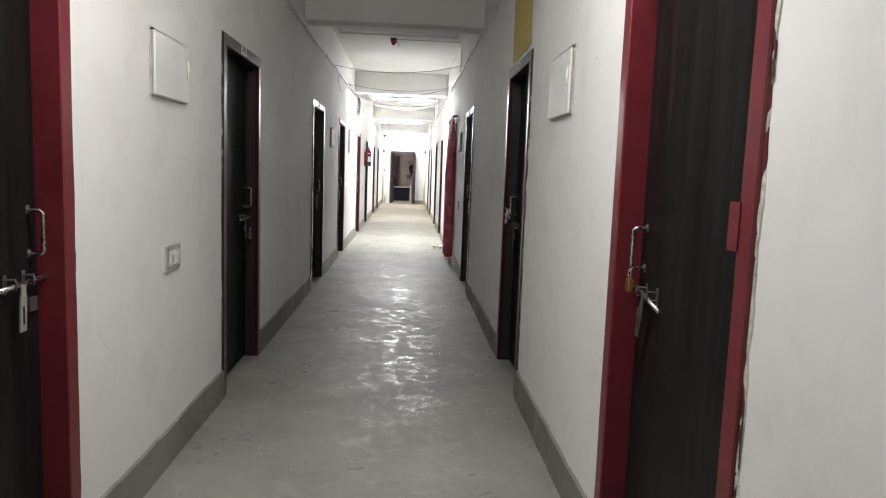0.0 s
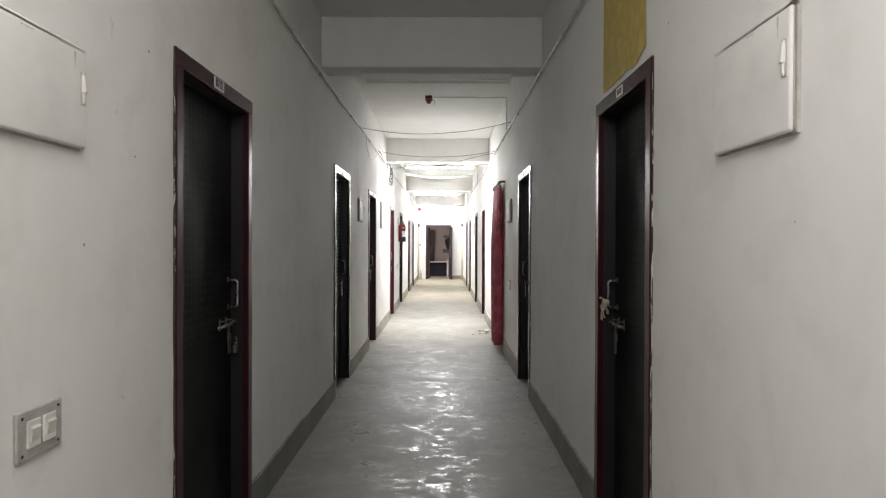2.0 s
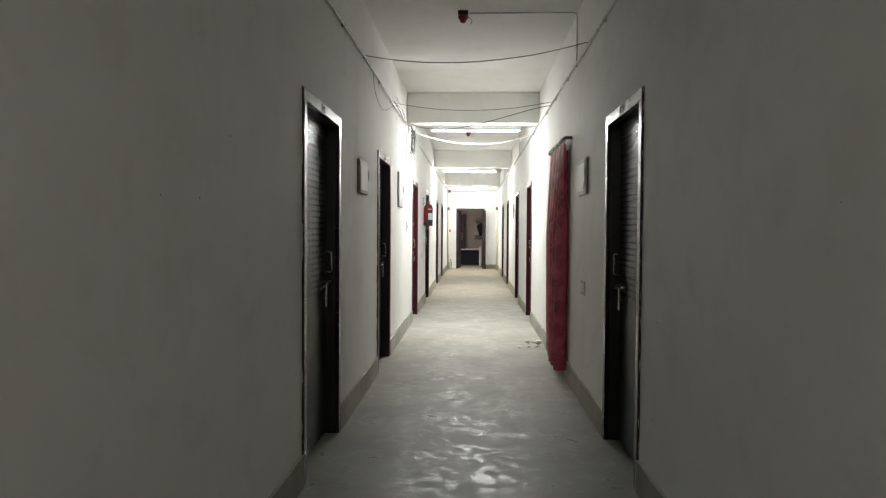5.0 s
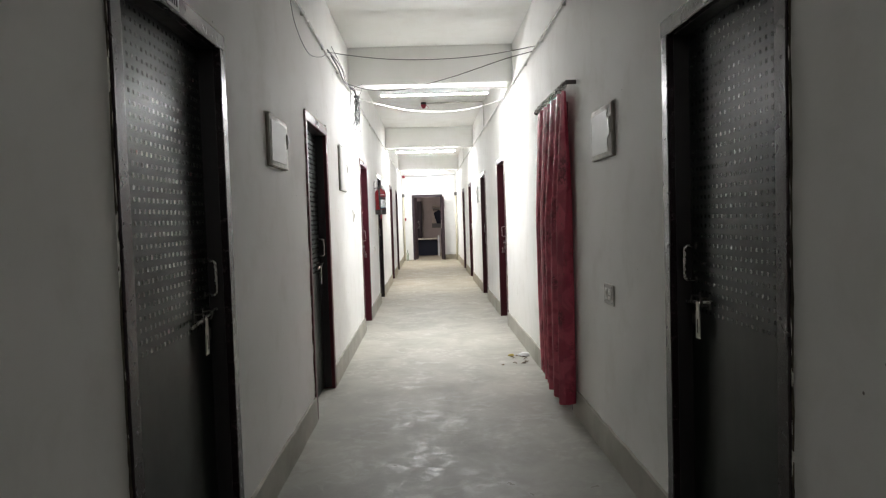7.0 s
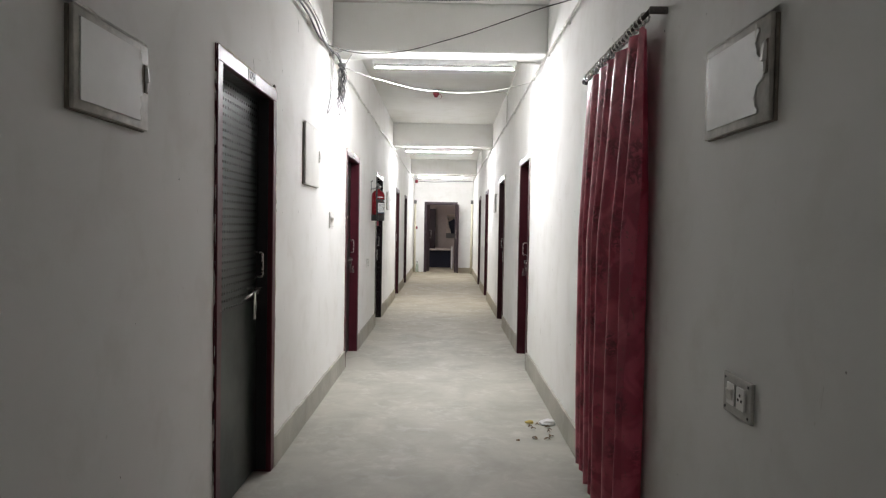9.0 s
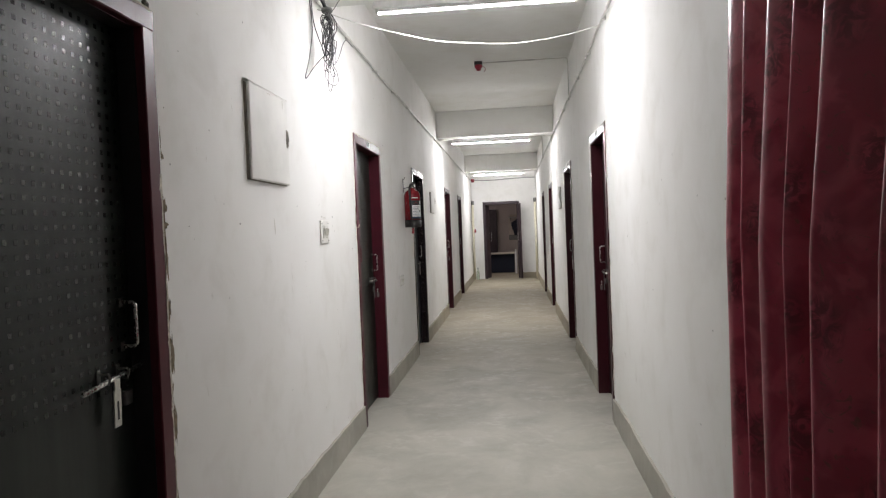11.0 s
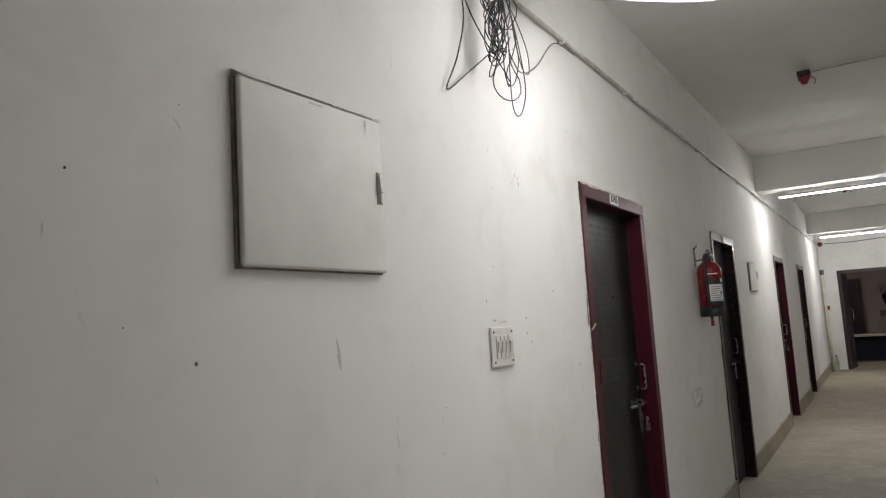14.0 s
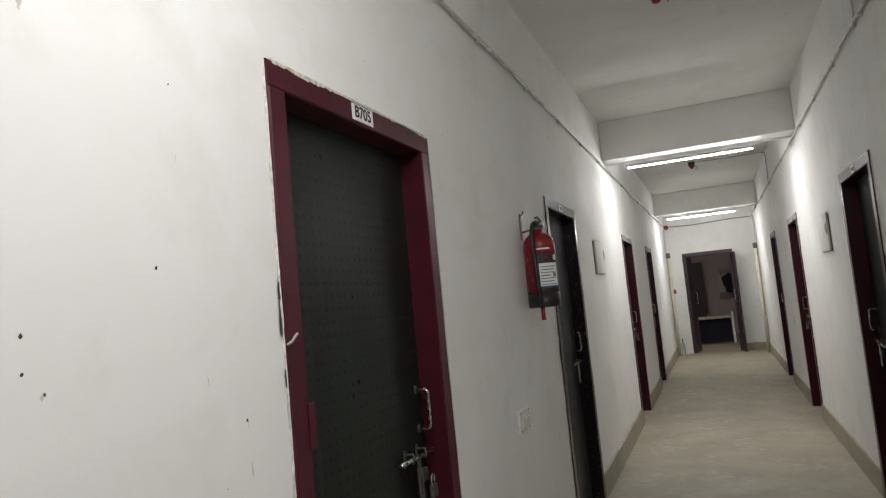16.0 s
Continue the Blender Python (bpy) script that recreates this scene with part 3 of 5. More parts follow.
    if lock == "rag":
        rnd = random.Random(4)
        bm = bmesh.new()
        xo = x0 + s * 0.058
        for k in range(7):
            a = Vector((xo, yh, 1.115 - 0.006 * k))
            tail = Vector((s * rnd.uniform(-0.01, 0.02), rnd.uniform(-0.035, 0.025), -rnd.uniform(0.03, 0.075)))
            if k == 0:
                tail = Vector((s * 0.012, 0.085, -0.004))
            w = Vector((s * 0.003, 0.010 - 0.0008 * k, 0.006))
            line = spline([a, a + tail * 0.45 + Vector((s * 0.010, 0, 0.010)), a + tail], 6)
            rows = []
            for i, q in enumerate(line):
                g = 1.0 if k else 1.0 - 0.5 * i / len(line)
                jit = 0.004 * noise.noise_vector(q * 60 + Vector((k, 0, 0)))
                rows.append([bm.verts.new(q + jit + w * g), bm.verts.new(q - jit * 0.5 + Vector((s * 0.005, 0, 0))), bm.verts.new(q + jit - w * g), bm.verts.new(q - Vector((s * 0.003, 0, 0)))])
            for p, q in zip(rows, rows[1:]):
                for i in range(4):
                    bm.faces.new((p[i], p[(i + 1) % 4], q[(i + 1) % 4], q[i]))
        bmesh.ops.create_icosphere(bm, subdivisions=3, radius=0.017, matrix=Matrix.Translation((xo, yh, 1.105)))
        for v in bm.verts:
            v.co += 0.008 * noise.noise_vector(v.co * 55)
        part("rag", bm, CLOTH, leaf, "off-white rag knotted round the handle", True)
    if number in (5, 9):  # a patch of board on the hinge jamb
        z0 = 1.185 if number == 5 else 1.225
        part("hinge_patch", box((s * 0.012, FACE - 0.01, z0), (s * 0.016, FACE + (0.018 if number == 5 else 0.036), z0 + 0.105), 0.001), fmat, d, tone + " patch on the jamb")
    if number == 5:
        bm = add_tube(bmesh.new(), spline([(s * 0.012, -0.004, 1.432), (s * 0.020, 0.006, 1.440), (s * 0.018, 0.016, 1.446), (s * 0.022, 0.026, 1.456)], 4), 0.0035, 6)
        part("knotted_string", bm, CLOTH, d, "off-white string knotted on the jamb", True)
    plate_text(d, s, words, 0.425 if number == 4 else 0.400, H - FACE + 0.009, 0.127 if words else 0.10, 0.048 if words else 0.043)
    # ragged plaster round the frame
    part("plaster_lip", plaster_line(s, 0.0, 0.19, H, 0.020 if number in (1, 9) else 0.004 if number in (2, 3, 10, 11) else 0.010, number + 0.2, -1), PLASTER, d, "ragged white plaster lip")
    part("plaster_lip", plaster_line(s, W, 0.19, H, 0.004 if number in (2, 3, 10, 11) else 0.010, number + 0.7, 1), PLASTER, d, "ragged white plaster lip")
    if number in (1, 9, 4):
        part("paint_smear", plaster_line(s, 0.0, 0.19, H, 0.013, number + 3.3, -1), fmat, d, tone + " paint smeared past the jamb")
        part("paint_smear", plaster_line(s, W, 0.19, H, 0.007, number + 5.1, 1), fmat, d, tone + " paint smeared past the jamb")
    top = plaster_line(s, 0.0, 0.0, W, 0.012, number + 0.5, 1)
    for v in top.verts:
        v.co = Vector((v.co.x, v.co.z, H + v.co.y))
    part("plaster_lip", top, PLASTER, d, "ragged white plaster lip")
    rnd = random.Random(number * 11)
    spots = [(rnd.uniform(0.25, 2.0), rnd.uniform(0.03, 0.12), rnd.uniform(0.008, 0.016)) for _ in range(6)]
    if number == 4:
        spots = [(rnd.uniform(0.3, 1.72), rnd.uniform(0.05, 0.17), rnd.uniform(0.005, 0.014)) for _ in range(16)]
        spots += [(1.50, 0.055, 0.026), (1.34, 0.16, 0.018), (1.02, 0.15, 0.028), (1.66, 0.04, 0.020), (1.18, 0.09, 0.022), (0.80, 0.12, 0.024), (1.44, 0.03, 0.030)]
        part("plaster_lip", plaster_line(s, W, 0.2, 1.78, 0.030, 47.0, 1), OLD_PLASTER, d, "cream plaster band beside the jamb")
        part("plaster_lip", lip_over(s, W, 0.2, 1.60, 0.020, 41.0), OLD_PLASTER, d, "cream plaster dragged over the jamb edge")
    if number == 5:
        part("plaster_lip", lip_over(s, W, 0.2, H - 0.02, 0.004, 83.0), PLASTER, d, "white plaster dragged over the jamb edge")
    if number == 10:
        spots += [(1.56, 0.12, 0.030), (1.30, 0.05, 0.018), (0.98, 0.07, 0.016)]
    if number in (2, 3, 10, 11):
        part("gap_line", plaster_line(s, 0.0, 0.19, H, 0.008, number + 8.3, -1), MORTAR, d, "dark ragged gap round the frame")
        part("gap_line", plaster_line(s, W, 0.19, H, 0.008, number + 9.7, 1), MORTAR, d, "dark ragged gap round the frame")
        gap = plaster_line(s, 0.0, 0.0, W, 0.007, number + 12.5, 1)
        for v in gap.verts:
            v.co = Vector((v.co.x, v.co.z, H + v.co.y))
        part("gap_line", gap, MORTAR, d, "dark ragged gap round the frame")
    if number in (4, 5):
        part("plaster_lip", lip_over(s, H, 0.02, W - 0.02, 0.015, number + 60.0, True), OLD_PLASTER, d, "cream plaster crust on the frame head")
    part("broken_plaster", chips(s, W + (0.013 if number == 4 else 0.003), 1, spots, number), BROWN_MORTAR if number == 4 else MORTAR, d, "brown hollows in broken plaster" if number == 4 else "dark hollows in broken plaster")
    spots = [(rnd.uniform(0.25, 2.0), rnd.uniform(0.04, 0.16), rnd.uniform(0.006, 0.013)) for _ in range(6)]
    part("broken_plaster", chips(s, -0.003, -1, spots, number + 50), MORTAR, d, "dark hollows in broken plaster")
    return d


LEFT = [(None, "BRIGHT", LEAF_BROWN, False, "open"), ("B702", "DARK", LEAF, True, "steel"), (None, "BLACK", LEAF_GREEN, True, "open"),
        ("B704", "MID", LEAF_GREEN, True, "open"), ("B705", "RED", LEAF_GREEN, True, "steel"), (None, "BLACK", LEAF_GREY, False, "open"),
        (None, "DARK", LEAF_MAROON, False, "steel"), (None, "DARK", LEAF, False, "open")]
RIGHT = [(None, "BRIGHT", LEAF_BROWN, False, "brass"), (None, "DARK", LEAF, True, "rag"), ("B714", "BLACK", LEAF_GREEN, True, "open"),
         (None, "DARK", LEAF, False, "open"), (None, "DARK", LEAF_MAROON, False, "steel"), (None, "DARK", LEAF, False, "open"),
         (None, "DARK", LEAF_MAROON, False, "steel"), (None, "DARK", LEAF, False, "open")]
for n, (y, spec) in enumerate(zip(LEFT_SPANS, LEFT)):
    door(n + 1, 1, y, *spec)
for n, (y, spec) in enumerate(zip(RIGHT_SPANS, RIGHT)):
    door(n + 9, -1, y, *spec)

# ---------------------------------------------------------------- tube lights
def tube_light(y, state, x0=-0.50, x1=0.67):
    label = {"lit": "lit white fluorescent tube on a batten under the beam", "warm": "lit warm fluorescent tube on a batten under the beam",
             "off": "unlit fluorescent tube on a white batten under the beam"}[state]
    t = root("tube_light", 0, y, BEAM_Z, label, "tube light", "corridor tube lights")
    part("batten", box((x0 - 0.02, -0.019, -0.044), (x1 + 0.02, 0.019, 0), 0.002), BATTEN, t, "white enamel batten")
    for x in (x0, x1):
        part("lamp_holder", box((x - 0.010, -0.014, -0.080), (x + 0.010, 0.014, -0.044), 0.004), WHITE_PLASTIC, t, "white lamp holder")
    # an opaque back, added to block upward light, over a shell giving light downwards
    lit = {"lit": TUBE_LIT, "warm": TUBE_WARM, "off": TUBE_OFF}[state]
    for name, a0, a1, mat, lab in (("tube", 192, 348, lit, "fluorescent tube"), ("tube_shield", -12, 192, BATTEN, "added white shield blocking the tube's upward light")):
        bm = bmesh.new()
        rings = []
        for x, r in ((x0 + 0.010, 0.008), (x0 + 0.022, 0.0122), (x1 - 0.022, 0.0122), (x1 - 0.010, 0.008)):
            rings.append([bm.verts.new((x, r * math.cos(a), -0.064 + r * math.sin(a))) for a in np.radians(np.linspace(a0, a1, 14))])
        for p, q in zip(rings, rings[1:]):
            for k in range(13):
                bm.faces.new((p[k], p[k + 1], q[k + 1], q[k]))
        part(name, bm, mat, t, lab, True)
    part("supply_pipe", add_tube(bmesh.new(), [(x1 + 0.02, 0.0, -0.014), (XR, 0.0, -0.014)], 0.008, 8), WHITE_PLASTIC, t, "white supply conduit", True)


for y, state, dx in zip((2.36, 7.72, 14.11, 20.64, 27.04), ("warm", "off", "lit", "lit", "lit"), (0.0, 0.0, 0.0, -0.11, -0.12)):
    tube_light(y, state, -0.50 + dx, 0.70 + dx)

# ---------------------------------------------------------------- conduits along the walls
def conduit(x, s, z, label, sag):
    c = root("conduit", x, 0, z, label, "conduit", "wall conduits")
    pts = []
    y = Y0 + 0.02
    while y < Y1 - 0.05:
        pts.append((s * 0.020 + s * 0.004 * noise.noise((y * 0.7, x, 2)), y, sag * noise.noise((y * 0.45, x, 1)) + 0.004 * noise.noise((y * 2.1, x, 4))))
        y += 0.3
    part("pipe", add_tube(bmesh.new(), pts, 0.0088, 8), CONDUIT, c, "grey pvc pipe", True)
    rnd = random.Random(int(abs(x) * 1000))
    for k in range(2, len(pts) - 2, 3):
        px, py, pz = pts[k]
        part("saddle", box((0, py - 0.006, pz - 0.018), (px + s * 0.0100, py + 0.006, pz + 0.0105), 0.003), WHITE_PLASTIC if k % 2 else CONDUIT, c)
        if rnd.random() < 0.45:
            qx, qy, qz = [(a + b) / 2 for a, b in zip(pts[k], pts[k + 1])]
            part("coupler", add_turn(bmesh.new(), [(0.0095, -0.026), (0.0104, -0.024), (0.0104, 0.024), (0.0095, 0.026)], "y", (qx, qy, qz), 10), WHITE_PLASTIC, c, "white pipe coupler", True)
    return c


conduit(XL, 1, 2.735, "grey plastic cable conduit clipped along the wall", 0.02)
conduit(XR, -1, 2.760, "grey plastic cable conduit clipped along the opposite wall", 0.02)

# ---------------------------------------------------------------- fire alarms on the ceiling
def alarm(y, z=CEIL):
    a = root("fire_alarm", -0.025, y, z, "red ceiling fire sounder on a black base with conduit", "fire alarm", "ceiling fire alarms")
    part("base", box((-0.044, -0.044, -0.034), (0.044, 0.044, 0), 0.005), BLACK_PLASTIC, a, "black base box")
    bm = add_turn(bmesh.new(), [(0.040, -0.034), (0.044, -0.048), (0.038, -0.064), (0.026, -0.074), (0.024, -0.090), (0.015, -0.095)], "z", (0, 0, 0), 18)
    part("sounder", bm, RED_PLASTIC, a, "red sounder dome", True)
    part("cable_tail", add_tube(bmesh.new(), spline([(0.045, -0.02, -0.05), (0.075, -0.03, -0.085), (0.06, -0.03, -0.115)], 4), 0.003, 5), RED_PLASTIC, a, "loose red cable tail", True)
    xr = XR + 0.025
    pts = [(0.05, 0, -0.013), (xr - 0.04, 0, -0.013), (xr - 0.018, 0, -0.022), (xr - 0.013, 0, -0.05), (xr - 0.013, 0, -0.47)]
    part("conduit_run", add_tube(bmesh.new(), pts, 0.0065, 8), CONDUIT, a, "thin grey conduit to the wall pipe", True)


for y in (10.45, 17.45, 23.75):
    alarm(y)

# ---------------------------------------------------------------- loose cables
def cable(points, material, r, label, steps=9):
    return tagged(part("cable", add_tube(bmesh.new(), spline(points, steps), r, 6), material, smooth=True), label, "cable", "loose cables")


def across(ya, za, yb, zb, sag, material, label, r=0.0034, skew=0.5):
    xa, xb = XL + 0.02, XR - 0.02
    pts = []
    for k in range(9):
        f = k / 8
        pts.append((xa + (xb - xa) * f, ya + (yb - ya) * f, za + (zb - za) * f - sag * 4 * f * (1 - f) * (1 + (0.5 - f) * (skew - 0.5) * 2) + 0.006 * noise.noise((f * 7, ya, 0))))
    cable(pts, material, r, label)


across(10.1, 2.752, 9.86, 2.785, 0.10, GREY_CABLE, "grey cable slung across the corridor between conduits")
across(12.15, 2.752, 12.2, 2.77, 0.085, GREY_CABLE, "dark grey cable slung between the wall conduits")
across(13.45, 2.745, 12.3, 2.75, 0.13, BLACK_CABLE, "black cable slung slantwise between the conduits", skew=1.3)
across(13.86, 2.70, 14.85, 2.775, 0.16, WHITE_CABLE, "white cable sagging across the corridor", 0.0038)

W = XL
cable([(W + 0.03, 12.30, 2.755), (W + 0.035, 12.7, 2.745), (W + 0.04, 13.05, 2.70), (W + 0.035, 13.4, 2.735), (W + 0.04, 13.62, 2.735), (W + 0.06, 13.76, 2.735), (W + 0.08, 13.84, 2.68)],
      BLACK_CABLE, 0.007, "thick black cable tied along the conduit")
cable([(W + 0.025, 12.10, 2.76), (W + 0.05, 12.75, 2.77), (W + 0.05, 13.1, 2.715), (W + 0.045, 13.35, 2.715), (W + 0.04, 13.60, 2.745), (W + 0.07, 13.76, 2.745), (W + 0.09, 13.85, 2.66)],
      GREY_CABLE, 0.006, "grey cable tied along the conduit")
cable([(W + 0.02, 12.4, 2.86), (W + 0.02, 12.9, 2.85), (W + 0.03, 13.3, 2.80), (W + 0.03, 13.62, 2.735)], BLACK_CABLE, 0.0026, "thin black cable above the conduit")
cable([(W + 0.04, 13.62, 2.735), (W + 0.03, 13.70, 2.55), (W + 0.02, 13.66, 2.38), (W + 0.012, 13.59, 2.245), (W + 0.03, 13.72, 2.34), (W + 0.07, 13.82, 2.43)],
      BLACK_CABLE, 0.0026, "thin black cable hanging in a loop on the wall")
cable([(W + 0.05, 13.62, 2.74), (W + 0.04, 13.70, 2.58), (W + 0.06, 13.78, 2.46), (W + 0.08, 13.84, 2.40)], BLACK_CABLE, 0.0026, "thin black cable dropping to the coil")
cable([(W + 0.02, 10.55, 2.74), (W + 0.02, 10.72, 2.58), (W + 0.015, 11.2, 2.52), (W + 0.02, 11.75, 2.62), (W + 0.025, 12.1, 2.735)], GREY_CABLE, 0.0026, "grey cable drooping below the conduit")
cable([(W + 0.09, 13.90, 2.45), (W + 0.05, 14.08, 2.43), (W + 0.03, 14.28, 2.52), (W + 0.025, 14.5, 2.69), (W + 0.022, 14.75, 2.715)], GREY_CABLE, 0.0026, "grey cable rising from the coil to the conduit")
cable([(W + 0.05, 13.70, 2.74), (W + 0.12, 13.78, 2.79), (W + 0.16, 13.95, 2.83), (W + 0.12, 13.92, 2.74), (W + 0.09, 13.86, 2.66)], BLACK_CABLE, 0.0022, "thin black cable looping out from the wall")

cable([(W + 0.06, 13.93, 2.70), (W + 0.05, 14.06, 2.64), (W + 0.04, 14.17, 2.55), (W + 0.03, 14.20, 2.47), (W + 0.03, 14.15, 2.46), (W + 0.03, 14.11, 2.52), (W + 0.04, 14.06, 2.62), (W + 0.06, 13.96, 2.71)],
      BLACK_CABLE, 0.0022, "thin black cable hanging in a small loop beside the coil")


def cable_coil():
    c = root("cable_coil", XL + 0.085, 13.83, 2.55, "tangled hank of black and grey cable hung on the wall", "cable coil")
    rnd = random.Random(12)
    for k in range(15):
        cy, cz = rnd.uniform(-0.035, 0.045), rnd.uniform(-0.08, 0.03)
        w, h = rnd.uniform(0.010, 0.034), rnd.uniform(0.08, 0.16)
        if k == 3:
            cy, cz, w, h = 0.07, -0.17, 0.075, 0.12
        if k == 7:
            cy, cz, w, h = 0.06, -0.13, 0.055, 0.11
        if k == 11:
            cy, cz, w, h = 0.10, 0.08, 0.03, 0.08
        lean = rnd.uniform(-0.2, 0.2)
        pts = []
        for i in range(22):
            a = 2 * math.pi * i / 22
            p = Vector((0.025 * math.sin(a * 2 + k) + rnd.uniform(-0.004, 0.004), cy + w * math.sin(a) + lean * h * math.cos(a), cz + h * math.cos(a)))
            pts.append(p)
        mat = (BLACK_CABLE, GREY_CABLE, BLACK_CABLE, BLUE_CABLE)[k % 4] if k not in (3, 7, 11) else BLACK_CABLE
        part("loop", add_tube(bmesh.new(), pts, 0.0021, 6, True), mat, c, "", True)
    for dx, dy, dz in ((0.0, 0.0, 0.0), (0.012, -0.07, 0.10)):
        hang = [(0, 0.06, 0.12), (-0.03 + dx, 0.15 + dy, 0.0), (-0.06 + dx, 0.205 + dy, -0.14 + dz), (-0.072 + dx, 0.235 + dy, -0.245 + dz), (-0.074 + dx, 0.275 + dy, -0.277 + dz), (-0.072 + dx, 0.32 + dy, -0.245 + dz), (-0.06 + dx, 0.335 + dy, -0.16 + dz), (-0.05 + dx, 0.29 + dy, -0.04 + dz * 0.5), (-0.02, 0.16, 0.09), (0, 0.05, 0.14)]
        part("loop", add_tube(bmesh.new(), spline(hang, 6), 0.0021, 6), BLACK_CABLE, c, "long loose loop", True)
    part("tie", add_turn(bmesh.new(), [(0.030, -0.012), (0.034, 0.0), (0.030, 0.012)], "z", (0, 0.0, 0.13), 12), GREY_CABLE, c, "taped binding", True)
    for k in range(5):
        y = rnd.uniform(-0.05, 0.05)
        part("bare_end", add_tube(bmesh.new(), spline([(0, 0.0, 0.12), (0.01, y, 0.10), (-0.02, y * 2.6, rnd.uniform(0.02, 0.12))], 4), 0.003, 5), GREY_CABLE, c, "", True)


cable_coil()

# ---------------------------------------------------------------- wall boxes
def wall_box(s, y, z, w, h, label, chipped, rim=True):
    """A shallow steel distribution box. y, z: low near corner. rim: with a soiled rim round a paler cover; the latch is on the
    far side on the wall at XL and on the near side on the wall at XR."""
    x = XL if s > 0 else XR
    b = root("distribution_box", x, y, z, label, "electrical box", "corridor distribution boxes")
    rnd = random.Random(chipped)

    def across_box(v):
        return v if s > 0 else w - v

    # stands out on the near side, its dark colour painting the edge shade
    part("body", box((0, -0.004, -0.003), (s * 0.009, w - 0.004, h - 0.004), 0.001), BOX_RIM if chipped in (1, 2) else BOX_SOIL_SHADE, b, "soiled back box with edge shade in its colour")
    if rim:
        part("rim", box((s * 0.009, 0, 0), (s * 0.021, w, h), 0.005, 3), BOX_RIM, b, "grimy grey-beige rim", True)
        # a paler cover whose edge by the latch is overpainted and ragged
        bm = bmesh.new()
        edge = [(0.030, 0.026), (w - 0.075, 0.026)]
        for k in range(22):
            f = k / 21
            v = w - 0.062 + 0.034 * noise.noise((f * 3.0, chipped, 1)) + 0.014 * noise.noise((f * 11.0, chipped, 4)) + (0.020 if 0.35 < f < 0.62 else 0.0)
            edge.append((v, 0.026 + (h - 0.052) * f))
        edge += [(w - 0.075, h - 0.026), (0.030, h - 0.026)]
        low = [bm.verts.new((s * 0.0205, across_box(v), q)) for v, q in edge]
        top = [bm.verts.new((s * 0.0245, across_box(v), q)) for v, q in edge]
        bm.faces.new(top)
        for k in range(len(edge)):
            bm.faces.new((low[k], low[(k + 1) % len(edge)], top[(k + 1) % len(edge)], top[k]))
        part("cover", bm, BOX_PAINT, b, "ivory enamelled cover with a ragged edge")
        front = 0.021
    else:
        part("cover", box((s * 0.009, 0, 0), (s * 0.024, w, h), 0.009, 4), BOX_PAINT, b, "ivory enamelled cover", True)
        front = 0.024
    v0, v1 = sorted((across_box(w - 0.034), across_box(w - 0.012)))
    z0 = h * 0.44
    latch = part("latch", box((s * front, v0, z0), (s * (front + 0.003), v1, z0 + 0.086), 0.001), BOX_SOIL_SHADE if rim else BOX_RIM, b, "grimy latch plate")
    bm = bmesh.new()
    rows = []
    for f, wd, out in ((0.0, 0.4, 0.004), (0.12, 0.85, 0.009), (0.45, 1.0, 0.012), (0.62, 0.95, 0.013), (0.66, 0.6, 0.009), (0.92, 0.6, 0.008), (1.0, 0.35, 0.004)):
        mid, half = (v0 + v1) / 2, (v1 - v0) / 2 * wd * 0.8
        q = z0 + 0.084 - 0.082 * f
        rows.append([bm.verts.new((s * (front + o), mid + e * half, q)) for e, o in ((-1, 0.002), (-0.7, out), (0.7, out), (1, 0.002))])
    for p, q in zip(rows, rows[1:]):
        for k in range(3):
            bm.faces.new((p[k], p[k + 1], q[k + 1], q[k]))
    bm.faces.new(rows[0]), bm.faces.new(rows[-1])
    part("latch_lever", bm, WHITE_PLASTIC, latch, "white latch lever")
    # crust of wall paint along the top edge
    bm = bmesh.new()
    rows = []
    for k in range(41):
        v = w * k / 40
        a = noise.noise((v * 14, chipped, 3)) + 0.6 * noise.noise((v * 45, chipped, 8))
        rows.append([bm.verts.new((s * 0.0005, v, h + 0.016 + max(0.0, 0.006 * a))), bm.verts.new((s * (front + 0.001), v, h + 0.0015)), bm.verts.new((s * (front + 0.0012), v, h - max(0.001, 0.006 * (0.2 + a))))])
    for p, q in zip(rows, rows[1:]):
        for k in range(2):
            bm.faces.new((p[k], p[k + 1], q[k + 1], q[k]))
    part("paint_crust", bm, PLASTER, b, "crust of wall paint along the top")
    bm = bmesh.new()
    for yy, ww, hh in ((w * rnd.uniform(0.3, 0.5), 0.05, 0.004), (w * rnd.uniform(0.80, 0.86), 0.010, 0.045)):
        up = [(yy + ww * k / 9, h - 0.012) for k in range(10)]
        low = [(v, q - hh * rnd.uniform(0.3, 1.2)) for v, q in reversed(up)]
        bm.faces.new([bm.verts.new((s * (front + 0.0038 if rim else front + 0.0004), across_box(v), q)) for v, q in up + low])
    part("paint_chips", bm, SMUDGE, b, "chipped paint on the cover")["kind"] = "stuff"
    return b


wall_box(1, 3.425, 1.640, 0.43, 0.260, "ivory painted steel distribution box on the wall", 1, False)
wall_box(-1, 3.545, 1.645, 0.435, 0.285, "ivory painted steel distribution box facing another", 2, False)
wall_box(1, 9.885, 1.648, 0.435, 0.262, "ivory distribution box with a chipped cover", 3)
wall_box(-1, 9.875, 1.645, 0.425, 0.268, "ivory distribution box with chipped cover edge", 4)
wall_box(1, 12.722, 1.638, 0.49, 0.412, "large ivory distribution box beside door B704", 5, False)
wall_box(1, 19.20, 1.64, 0.42, 0.285, "ivory distribution box further along the wall", 6, False)
wall_box(-1, 19.25, 1.63, 0.42, 0.285, "ivory distribution box near the far doors", 7, False)


